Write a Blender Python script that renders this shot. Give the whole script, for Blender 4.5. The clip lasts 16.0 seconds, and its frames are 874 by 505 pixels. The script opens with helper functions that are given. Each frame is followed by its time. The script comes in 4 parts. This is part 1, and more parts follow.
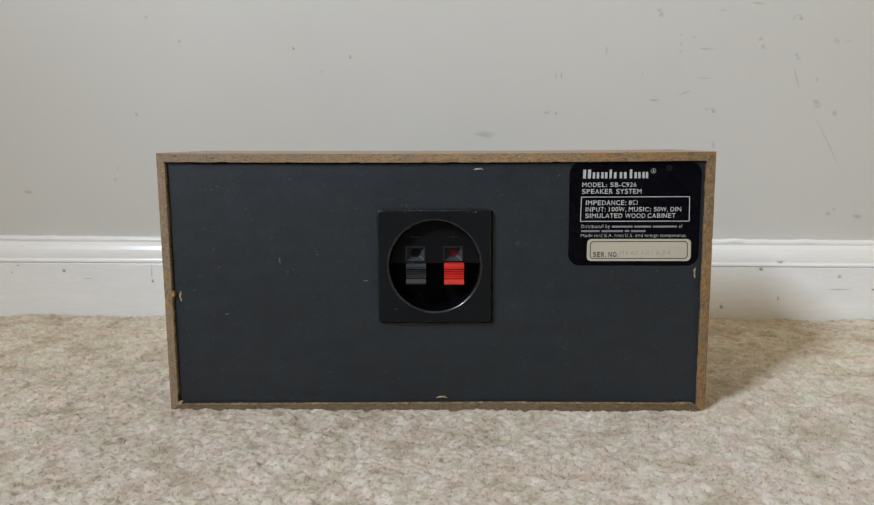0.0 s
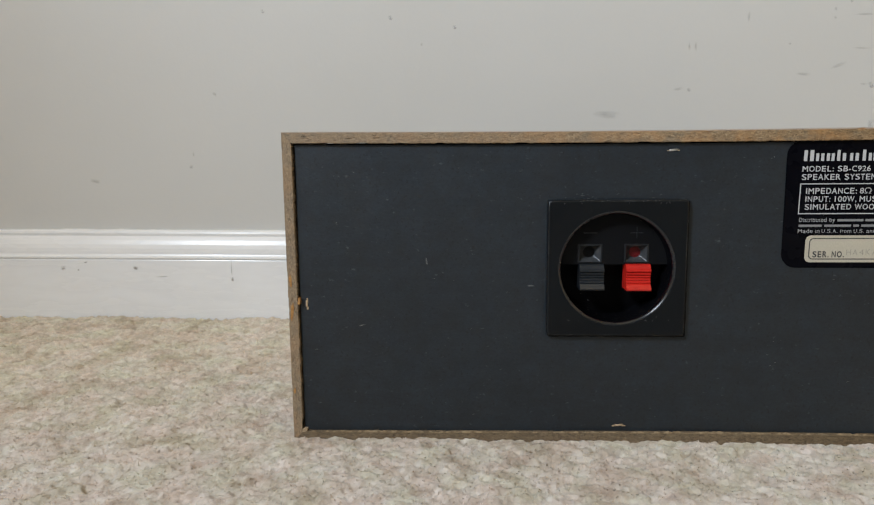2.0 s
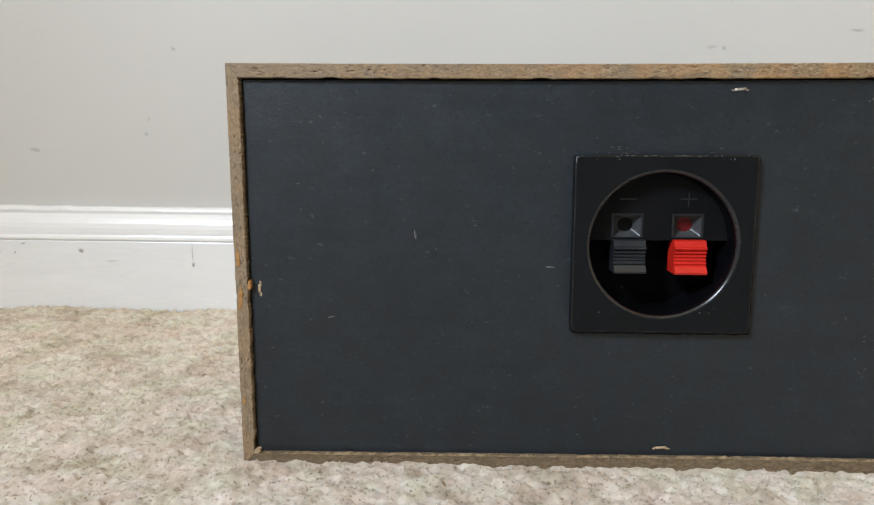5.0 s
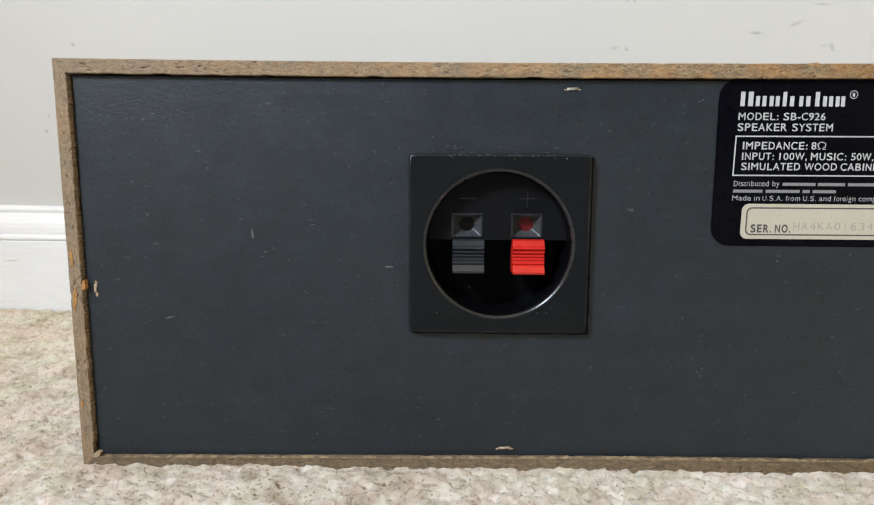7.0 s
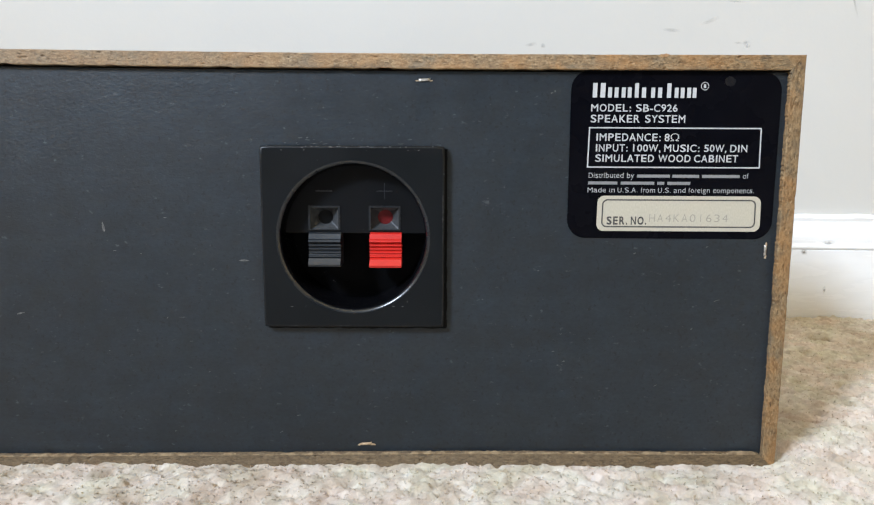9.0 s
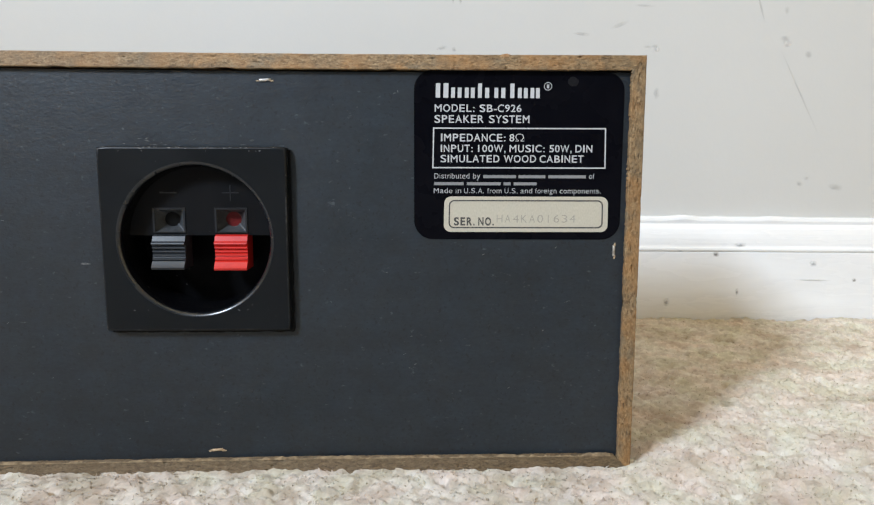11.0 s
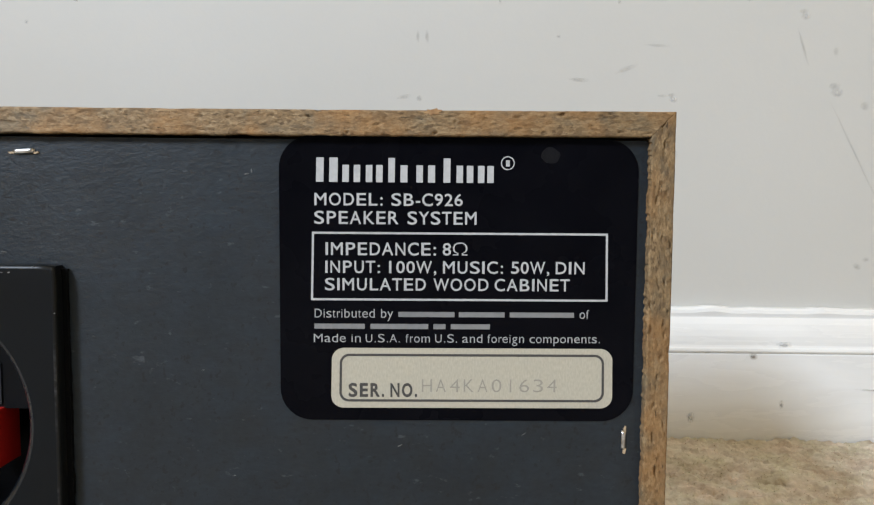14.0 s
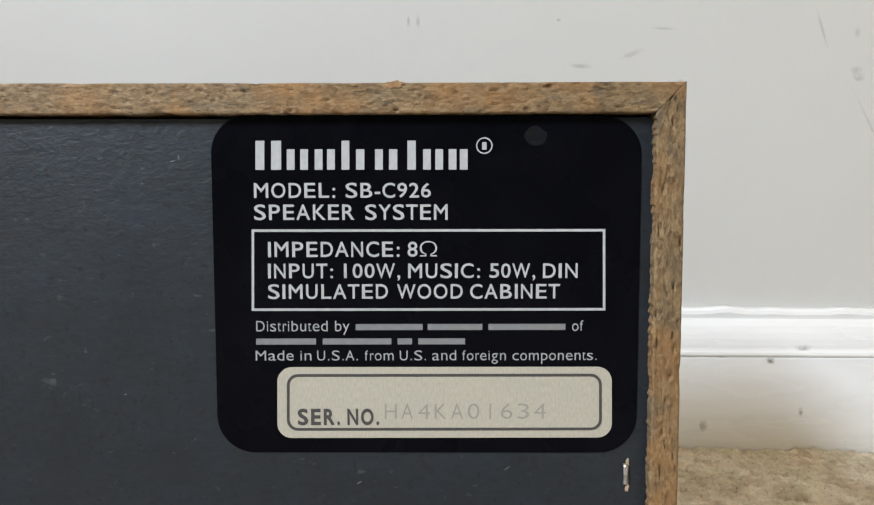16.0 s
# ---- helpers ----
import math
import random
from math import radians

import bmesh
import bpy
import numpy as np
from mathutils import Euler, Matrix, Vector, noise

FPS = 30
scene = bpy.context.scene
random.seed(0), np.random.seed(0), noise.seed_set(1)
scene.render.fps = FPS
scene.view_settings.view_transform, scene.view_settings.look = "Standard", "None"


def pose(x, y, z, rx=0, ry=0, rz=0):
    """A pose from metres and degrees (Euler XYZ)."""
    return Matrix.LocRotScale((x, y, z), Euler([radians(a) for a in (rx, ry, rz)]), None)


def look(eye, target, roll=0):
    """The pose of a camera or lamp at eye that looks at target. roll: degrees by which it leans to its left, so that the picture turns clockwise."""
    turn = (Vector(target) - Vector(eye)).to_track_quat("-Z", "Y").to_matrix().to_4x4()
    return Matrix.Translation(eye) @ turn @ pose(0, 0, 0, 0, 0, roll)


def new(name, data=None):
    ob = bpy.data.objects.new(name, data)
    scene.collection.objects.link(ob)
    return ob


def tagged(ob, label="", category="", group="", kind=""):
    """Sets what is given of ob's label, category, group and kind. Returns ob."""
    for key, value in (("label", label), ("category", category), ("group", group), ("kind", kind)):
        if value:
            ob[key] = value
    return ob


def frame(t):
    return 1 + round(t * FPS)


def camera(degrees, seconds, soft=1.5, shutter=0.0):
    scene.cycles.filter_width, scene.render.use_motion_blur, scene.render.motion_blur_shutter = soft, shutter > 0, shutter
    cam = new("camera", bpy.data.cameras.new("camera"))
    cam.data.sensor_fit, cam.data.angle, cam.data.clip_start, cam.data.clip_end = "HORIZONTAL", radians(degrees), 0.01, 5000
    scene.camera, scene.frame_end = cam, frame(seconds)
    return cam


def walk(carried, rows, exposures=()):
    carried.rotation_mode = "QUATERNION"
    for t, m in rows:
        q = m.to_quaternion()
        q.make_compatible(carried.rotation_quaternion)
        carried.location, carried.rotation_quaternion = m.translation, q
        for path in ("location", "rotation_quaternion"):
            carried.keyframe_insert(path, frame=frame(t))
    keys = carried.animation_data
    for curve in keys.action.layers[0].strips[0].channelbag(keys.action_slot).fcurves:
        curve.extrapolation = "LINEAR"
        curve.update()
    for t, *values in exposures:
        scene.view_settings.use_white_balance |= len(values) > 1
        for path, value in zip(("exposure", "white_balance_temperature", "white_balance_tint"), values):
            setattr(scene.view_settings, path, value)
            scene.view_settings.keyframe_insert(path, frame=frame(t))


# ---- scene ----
cam = camera(65.91, 16.0, 1.25)
PATH = [
    (0, (0.01455, -0.46384, 0.17010), (-0.0391, 1.5200, -0.0775), -0.33),
    (0.5, (0.00424, -0.46049, 0.16693), (-0.0577, 1.5243, -0.0712), -0.25),
    (1, (-0.02770, -0.43962, 0.17015), (-0.1102, 1.5439, -0.0723), -0.19),
    (1.5, (-0.05569, -0.41476, 0.16757), (-0.1520, 1.5657, -0.0938), -0.34),
    (2, (-0.08165, -0.38622, 0.16611), (-0.1885, 1.5917, -0.1105), -0.55),
    (2.5, (-0.09551, -0.35810, 0.15754), (-0.2066, 1.6198, -0.1173), -0.51),
    (3, (-0.10214, -0.33279, 0.15009), (-0.2088, 1.6447, -0.1293), -0.35),
    (5.5, (-0.06997, -0.29749, 0.14149), (-0.1560, 1.6797, -0.1473), 0.02),
    (6, (-0.05078, -0.29691, 0.14066), (-0.1236, 1.6810, -0.1468), 0.01),
    (6.5, (-0.03624, -0.29476, 0.14183), (-0.0867, 1.6835, -0.1480), 0.11),
    (7, (-0.02210, -0.29315, 0.14164), (-0.0538, 1.6858, -0.1462), 0.27),
    (7.5, (-0.00924, -0.29186, 0.13815), (-0.0303, 1.6881, -0.1437), 0.41),
    (8, (0.00528, -0.29156, 0.13755), (-0.0112, 1.6882, -0.1461), 0.40),
    (8.5, (0.02118, -0.29081, 0.13733), (0.0124, 1.6897, -0.1412), 0.33),
    (9, (0.03476, -0.28994, 0.13751), (0.0458, 1.6901, -0.1443), 0.25),
    (9.5, (0.05206, -0.28981, 0.13596), (0.0696, 1.6913, -0.1379), 0.27),
    (10, (0.06586, -0.28914, 0.13504), (0.0987, 1.6924, -0.1338), 0.23),
    (12.5, (0.12851, -0.28216, 0.13715), (0.1997, 1.7029, -0.0966), 0.04),
    (13, (0.13208, -0.25162, 0.14741), (0.1962, 1.7363, -0.0624), 0.16),
    (13.5, (0.12918, -0.20365, 0.15362), (0.1776, 1.7888, -0.0125), 0.31),
    (14, (0.12914, -0.16601, 0.15636), (0.1661, 1.8293, 0.0244), 0.39),
    (14.5, (0.13308, -0.15019, 0.15357), (0.1611, 1.8459, 0.0311), 0.45),
    (15, (0.13676, -0.14211, 0.15660), (0.1510, 1.8537, 0.0280), 0.29),
    (15.5, (0.13699, -0.13847, 0.15606), (0.1483, 1.8572, 0.0255), 0.08),
    (16, (0.13907, -0.13886, 0.15496), (0.1501, 1.8565, 0.0190), -0.10),
]
EXPOSURES = [(0, 0.11, 6400, 10), (2.5, 0.20, 6400, 10), (3.5, 0.30, 6400, 10), (5.5, 0.60, 6350, 10), (7, 0.74, 6310, 10), (9, 0.88, 6050, 10), (10, 0.81, 6050, 10), (12.5, 0.50, 6240, 9.7), (14, 0.47, 6250, 10), (16, 0.54, 6230, 10)]
walk(cam, [(t, look(eye, target, roll)) for t, eye, target, roll in PATH], EXPOSURES)

# ---- world and light ----
world = bpy.data.worlds.new("world")
scene.world = world
world.use_nodes = True
wn = world.node_tree.nodes
sky = wn.new("ShaderNodeTexSky")
sky.sky_type = "NISHITA"
sky.sun_disc = False
sky.sun_elevation = radians(38)
sky.sun_rotation = radians(140)
wn["Background"].inputs["Strength"].default_value = 0.1
world.node_tree.links.new(sky.outputs["Color"], wn["Background"].inputs["Color"])

WALL_Y = 0.287           # room side of the wall behind the speaker
WEST, EAST, SOUTH, TOP = -0.97, 1.8, -2.6, 2.40
WIN_Y, WIN_Z, WIN_W, WIN_H = -1.09, 1.14, 0.48, 0.50


def area_lamp(name, place, target, sx, sy, power, colour):
    data = bpy.data.lights.new(name, "AREA")
    data.shape, data.size, data.size_y, data.energy, data.color = "RECTANGLE", sx, sy, power, colour
    ob = new(name, data)
    ob.matrix_world = look(place, target)
    return ob


area_lamp("window_daylight", (WEST + 0.02, WIN_Y, WIN_Z), (0.0, WIN_Y, WIN_Z), WIN_W - 0.1, WIN_H - 0.1, 49, (0.775, 0.87, 0.985))


# ---- material helpers ----
def material(name, colour, rough=0.6, metal=0.0, spec=0.5):
    m = bpy.data.materials.new(name)
    m.use_nodes = True
    b = m.node_tree.nodes["Principled BSDF"]
    b.inputs["Base Color"].default_value = (*colour, 1)
    b.inputs["Roughness"].default_value = rough
    b.inputs["Metallic"].default_value = metal
    b.inputs["Specular IOR Level"].default_value = spec
    return m


def node(m, kind, **values):
    n = m.node_tree.nodes.new(kind)
    for key, value in values.items():
        n.inputs[key].default_value = value
    return n


def link(m, a, b):
    m.node_tree.links.new(a, b)


def coords(m, stretch=(1, 1, 1)):
    tc = node(m, "ShaderNodeTexCoord")
    mp = node(m, "ShaderNodeMapping", Scale=stretch)
    link(m, tc.outputs["Object"], mp.inputs["Vector"])
    return mp.outputs["Vector"]


def noise_tex(m, vec, scale, detail=4, rough=0.55, distort=0.0):
    n = node(m, "ShaderNodeTexNoise", Scale=scale, Detail=detail, Roughness=rough, Distortion=distort)
    link(m, vec, n.inputs["Vector"])
    return n.outputs["Fac"]


def ramp(m, fac, stops):
    r = node(m, "ShaderNodeValToRGB")
    while len(r.color_ramp.elements) < len(stops):
        r.color_ramp.elements.new(0.5)
    for e, (pos, c) in zip(r.color_ramp.elements, stops):
        e.position, e.color = pos, (*c, 1)
    link(m, fac, r.inputs["Fac"])
    return r.outputs["Color"]


def mix(m, fac, a, b, mode="MIX"):
    n = m.node_tree.nodes.new("ShaderNodeMix")
    n.data_type, n.blend_type = "RGBA", mode
    for value, socket in ((fac, n.inputs[0]), (a, n.inputs[6]), (b, n.inputs[7])):
        if isinstance(value, float):
            socket.default_value = value
        elif isinstance(value, tuple):
            socket.default_value = (*value, 1)
        else:
            link(m, value, socket)
    return n.outputs[2]


def bump(m, height, strength, distance, normal=None):
    n = node(m, "ShaderNodeBump", Strength=strength, Distance=distance)
    link(m, height, n.inputs["Height"])
    if normal:
        link(m, normal, n.inputs["Normal"])
    return n.outputs["Normal"]


def shade(m, colour=None, normal=None, rough=None):
    b = m.node_tree.nodes["Principled BSDF"]
    for value, key in ((colour, "Base Color"), (normal, "Normal"), (rough, "Roughness")):
        if value is not None:
            link(m, value, b.inputs[key])
    return m


def value_ramp(m, fac, lo, hi, a, b):
    n = node(m, "ShaderNodeMapRange")
    n.inputs[1].default_value, n.inputs[2].default_value, n.inputs[3].default_value, n.inputs[4].default_value = lo, hi, a, b
    link(m, fac, n.inputs[0])
    return n.outputs[0]


# ---- materials ----
def wall_paint():
    m = material("wall_paint", (0.74, 0.73, 0.70), 0.55, spec=0.35)
    v = coords(m)
    big = noise_tex(m, v, 3.0, 3)
    fine = noise_tex(m, v, 260, 3)
    mid = noise_tex(m, v, 45, 4)
    c = ramp(m, big, [(0.3, (0.60, 0.588, 0.555)), (0.7, (0.635, 0.625, 0.595))])
    n = bump(m, mid, 0.12, 0.002, bump(m, fine, 0.10, 0.0006))
    return shade(m, c, n)


def trim_paint():
    m = material("trim_paint", (0.84, 0.845, 0.85), 0.26)
    v = coords(m, (1, 6, 6))
    a = noise_tex(m, v, 14, 5)
    c = ramp(m, a, [(0.3, (0.85, 0.85, 0.845)), (0.65, (0.90, 0.905, 0.905))])
    return shade(m, c, bump(m, noise_tex(m, v, 60, 3), 0.10, 0.0008), value_ramp(m, a, 0.3, 0.7, 0.32, 0.2))


def carpet_yarn(name, tips=False):
    m = material(name, (0.6, 0.55, 0.5), 0.95, spec=0.08)
    sheen = m.node_tree.nodes["Principled BSDF"].inputs
    sheen["Sheen Weight"].default_value, sheen["Sheen Roughness"].default_value = 0.2, 0.5
    v = coords(m)
    # every tuft has its own shade, blurred into its neighbours
    wander = node(m, "ShaderNodeTexNoise", Scale=420, Detail=3)
    link(m, v, wander.inputs["Vector"])
    push = node(m, "ShaderNodeVectorMath")
    push.operation = "MULTIPLY_ADD"
    link(m, wander.outputs["Color"], push.inputs[0])
    push.inputs[1].default_value = (0.0024, 0.0024, 0.0024)
    link(m, v, push.inputs[2])
    tall = node(m, "ShaderNodeVectorMath")
    tall.operation = "MULTIPLY"
    tall.inputs[1].default_value = (1, 1, 0.3)
    link(m, push.outputs[0], tall.inputs[0])
    tuft = node(m, "ShaderNodeTexVoronoi", Scale=280)
    tuft.feature = "SMOOTH_F1"
    tuft.inputs["Smoothness"].default_value = 0.45
    link(m, tall.outputs[0], tuft.inputs["Vector"])
    one = node(m, "ShaderNodeSeparateColor")
    link(m, tuft.outputs["Color"], one.inputs[0])
    own = ramp(m, one.outputs[0], [(0.0, (0.50, 0.452, 0.398)), (0.25, (0.56, 0.515, 0.458)), (0.55, (0.60, 0.56, 0.505)), (0.8, (0.63, 0.595, 0.54)), (1.0, (0.65, 0.62, 0.575))])
    strand = ramp(m, noise_tex(m, v, 800, 4, 0.65), [(0.3, (0.92, 0.91, 0.90)), (0.7, (1.06, 1.06, 1.06))])
    c = mix(m, 1.0, own, strand, "MULTIPLY")
    patch = noise_tex(m, v, 30, 5, 0.62, 0.6)
    worn = ramp(m, patch, [(0.36, (0.77, 0.72, 0.66)), (0.47, (0.94, 0.92, 0.89)), (0.58, (1.0, 1.0, 1.0))])
    c = mix(m, 1.0, c, worn, "MULTIPLY")
    clump = ramp(m, noise_tex(m, v, 110, 3, 0.55), [(0.38, (0.86, 0.84, 0.81)), (0.50, (0.98, 0.975, 0.97)), (0.62, (1.04, 1.04, 1.04))])
    c = mix(m, 1.0, c, clump, "MULTIPLY")
    tint = ramp(m, noise_tex(m, v, 45, 3, 0.5), [(0.36, (1.03, 0.98, 0.985)), (0.5, (1.0, 1.0, 1.0)), (0.64, (0.965, 1.0, 0.945))])
    c = mix(m, 1.0, c, tint, "MULTIPLY")
    # front darkened for shade, wall side lifted and creamed: lighting in the yarn colour
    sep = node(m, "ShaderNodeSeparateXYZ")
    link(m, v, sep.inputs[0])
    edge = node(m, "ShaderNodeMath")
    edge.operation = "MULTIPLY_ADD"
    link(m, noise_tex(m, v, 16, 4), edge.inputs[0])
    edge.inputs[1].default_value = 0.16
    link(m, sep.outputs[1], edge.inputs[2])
    front_shade = ramp(m, value_ramp(m, edge.outputs[0], 0.03, 0.23, 0.0, 1.0), [(0.0, (0.90, 0.875, 0.868)), (1.0, (1.10, 1.06, 0.99))])
    c = mix(m, 1.0, c, front_shade, "MULTIPLY")
    # normals are bent towards upright, softening shade between strands as a scattering pile would
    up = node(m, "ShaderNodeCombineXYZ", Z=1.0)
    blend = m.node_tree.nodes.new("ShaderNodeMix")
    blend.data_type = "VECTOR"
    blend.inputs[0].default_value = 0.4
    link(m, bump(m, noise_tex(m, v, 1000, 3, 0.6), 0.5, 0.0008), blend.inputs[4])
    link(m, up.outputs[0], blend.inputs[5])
    if not tips:
        c = mix(m, 1.0, c, (1.09, 1.11, 1.12), "MULTIPLY")
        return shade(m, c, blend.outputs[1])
    # a single fibre lets half of its light through
    c = mix(m, 1.0, c, (1.40, 1.44, 1.48), "MULTIPLY")
    thin = node(m, "ShaderNodeBsdfTranslucent")
    link(m, c, thin.inputs["Color"])
    both = node(m, "ShaderNodeMixShader", Fac=0.55)
    link(m, m.node_tree.nodes["Principled BSDF"].outputs[0], both.inputs[1])
    link(m, thin.outputs[0], both.inputs[2])
    link(m, both.outputs[0], m.node_tree.nodes["Material Output"].inputs["Surface"])
    return shade(m, c)


def carpet_base():
    m = material("carpet_base", (0.45, 0.40, 0.34), 0.95, spec=0.1)
    v = coords(m)
    c = ramp(m, noise_tex(m, v, 330, 4), [(0.3, (0.40, 0.355, 0.31)), (0.7, (0.56, 0.52, 0.475))])
    return shade(m, c, bump(m, noise_tex(m, v, 260, 3), 1.0, 0.006))


def raw_edge(name, stretch, warm, dull, ash=(0.26, 0.215, 0.165)):
    """Weathered particle board edge: pressed flakes along the board, fine pits and specks."""
    m = material(name, (0.3, 0.2, 0.12), 0.75, spec=0.25)
    v = coords(m, stretch)
    plain = coords(m)
    # each pressed flake has its own tone; a finer wander frays its edge
    wander = node(m, "ShaderNodeTexNoise", Scale=1500, Detail=3)
    link(m, v, wander.inputs["Vector"])
    push = node(m, "ShaderNodeVectorMath")
    push.operation = "MULTIPLY_ADD"
    link(m, wander.outputs["Color"], push.inputs[0])
    push.inputs[1].default_value = (0.0005, 0.0005, 0.0005)
    link(m, v, push.inputs[2])
    flake = node(m, "ShaderNodeTexVoronoi", Scale=1450)
    link(m, push.outputs[0], flake.inputs["Vector"])
    own = node(m, "ShaderNodeSeparateColor")
    link(m, flake.outputs["Color"], own.inputs[0])
    level = node(m, "ShaderNodeMix")
    level.inputs[0].default_value = 0.6
    link(m, own.outputs[0], level.inputs[2])
    link(m, noise_tex(m, v, 420, 6, 0.68, 0.4), level.inputs[3])
    flakes = ramp(m, level.outputs[0], [(0.24, (0.15, 0.098, 0.056)), (0.38, (0.245, 0.168, 0.096)), (0.55, (0.315, 0.22, 0.126)), (0.78, (0.42, 0.31, 0.19))])
    fine = ramp(m, noise_tex(m, v, 2200, 3, 0.6), [(0.3, (0.70, 0.68, 0.65)), (0.7, (1.2, 1.2, 1.18))])
    tone = mix(m, 1.0, flakes, fine, "MULTIPLY")
    grey = ramp(m, noise_tex(m, v, 190, 4, 0.6, 0.5), [(0.50, (0, 0, 0)), (0.62, (0.85, 0.85, 0.85))])
    c = mix(m, grey, tone, mix(m, 0.5, tone, (0.15, 0.140, 0.110)))
    orange = ramp(m, noise_tex(m, plain, 60, 4), [(0.47, (0, 0, 0)), (0.62, (warm, warm, warm))])
    c = mix(m, orange, c, mix(m, 0.5, tone, (0.46, 0.225, 0.070)))
    # bleached grey, less so towards one end; the bottom board's ash is darker
    sep = node(m, "ShaderNodeSeparateXYZ")
    link(m, plain, sep.inputs[0])
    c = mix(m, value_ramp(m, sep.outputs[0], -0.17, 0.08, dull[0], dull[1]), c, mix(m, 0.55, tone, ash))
    specks = ramp(m, noise_tex(m, v, 1500, 2, 0.5), [(0.27, (0.6, 0.6, 0.6)), (0.33, (0, 0, 0))])
    c = mix(m, specks, c, (0.06, 0.040, 0.025))
    # thin cracks between the flakes
    dark = ramp(m, noise_tex(m, coords(m, tuple(0.5 * k if k < 1 else 1.5 for k in stretch)), 620, 4, 0.65), [(0.325, (0.9, 0.9, 0.9)), (0.36, (0, 0, 0))])
    c = mix(m, dark, c, (0.045, 0.030, 0.019))
    # browner and darker towards the east end
    c = mix(m, value_ramp(m, sep.outputs[0], 0.06, 0.18, 0.0, 1.0), c, mix(m, 1.0, c, (0.80, 0.76, 0.68), "MULTIPLY"))
    return shade(m, c, bump(m, noise_tex(m, v, 1300, 5, 0.7), 0.7, 0.0006, bump(m, own.outputs[1], 0.4, 0.0003)))


def veneer():
    m = material("vinyl_woodgrain", (0.24, 0.14, 0.08), 0.3)
    v = coords(m, (1, 14, 14))
    c = ramp(m, noise_tex(m, v, 9, 6, 0.6, 0.6), [(0.3, (0.16, 0.09, 0.05)), (0.55, (0.28, 0.165, 0.10)), (0.75, (0.36, 0.23, 0.15))])
    return shade(m, c, bump(m, noise_tex(m, v, 70, 3), 0.04, 0.0005))


def back_board():
    m = material("painted_hardboard", (0.03, 0.034, 0.04), 0.5, spec=0.5)
    v = coords(m)
    lines = coords(m, (0.55, 1, 1))
    c = ramp(m, noise_tex(m, v, 9, 4), [(0.3, (0.0092, 0.0144, 0.0198)), (0.7, (0.0126, 0.0186, 0.0246))])
    hue = ramp(m, noise_tex(m, v, 150, 4, 0.6), [(0.36, (1.07, 1.01, 0.96)), (0.5, (1.0, 1.0, 1.0)), (0.64, (0.96, 1.0, 1.03))])
    c = mix(m, 1.0, c, hue, "MULTIPLY")
    grain = ramp(m, noise_tex(m, lines, 900, 4, 0.65), [(0.32, (0.80, 0.80, 0.81)), (0.68, (1.2, 1.2, 1.19))])
    c = mix(m, 1.0, c, grain, "MULTIPLY")
    cloud = ramp(m, noise_tex(m, v, 75, 5, 0.65), [(0.35, (0.85, 0.85, 0.85)), (0.65, (1.15, 1.15, 1.15))])
    c = mix(m, 1.0, c, cloud, "MULTIPLY")
    drawn = ramp(m, noise_tex(m, coords(m, (0.16, 1, 1)), 170, 4, 0.6), [(0.34, (0.90, 0.90, 0.91)), (0.66, (1.10, 1.10, 1.09))])
    c = mix(m, 1.0, c, drawn, "MULTIPLY")
    fleck = ramp(m, noise_tex(m, lines, 520, 3, 0.6), [(0.665, (0, 0, 0)), (0.75, (0.9, 0.9, 0.9))])
    c = mix(m, fleck, c, (0.052, 0.058, 0.064))
    pits = ramp(m, noise_tex(m, v, 640, 3, 0.55), [(0.32, (0.9, 0.9, 0.9)), (0.385, (0, 0, 0))])
    c = mix(m, pits, c, (0.006, 0.007, 0.008))
    # felted hide of the board: shallow lumps about a millimetre across
    lumps = noise_tex(m, coords(m, (0.75, 1, 1)), 520, 3, 0.6, 0.5)
    n = bump(m, noise_tex(m, lines, 1300, 3, 0.6), 0.25, 0.0003, bump(m, lumps, 0.18, 0.0007))
    return shade(m, c, n, value_ramp(m, noise_tex(m, v, 60, 3), 0.3, 0.7, 0.42, 0.52))


def black_plastic(name="black_plastic", colour=(0.0036, 0.0043, 0.0050), rough=0.40, spec=0.15):
    m = material(name, colour, rough, spec=spec)
    v = coords(m)
    dust = ramp(m, noise_tex(m, v, 650, 2, 0.5), [(0.75, (0, 0, 0)), (0.79, (1, 1, 1))])
    c = mix(m, dust, mix(m, noise_tex(m, v, 40, 4), colour, tuple(k * 2.2 for k in colour)), (0.16, 0.15, 0.14))
    return shade(m, c, bump(m, noise_tex(m, v, 900, 2), 0.06, 0.0003), value_ramp(m, noise_tex(m, v, 55, 4), 0.3, 0.7, rough * 0.8, rough * 1.3))


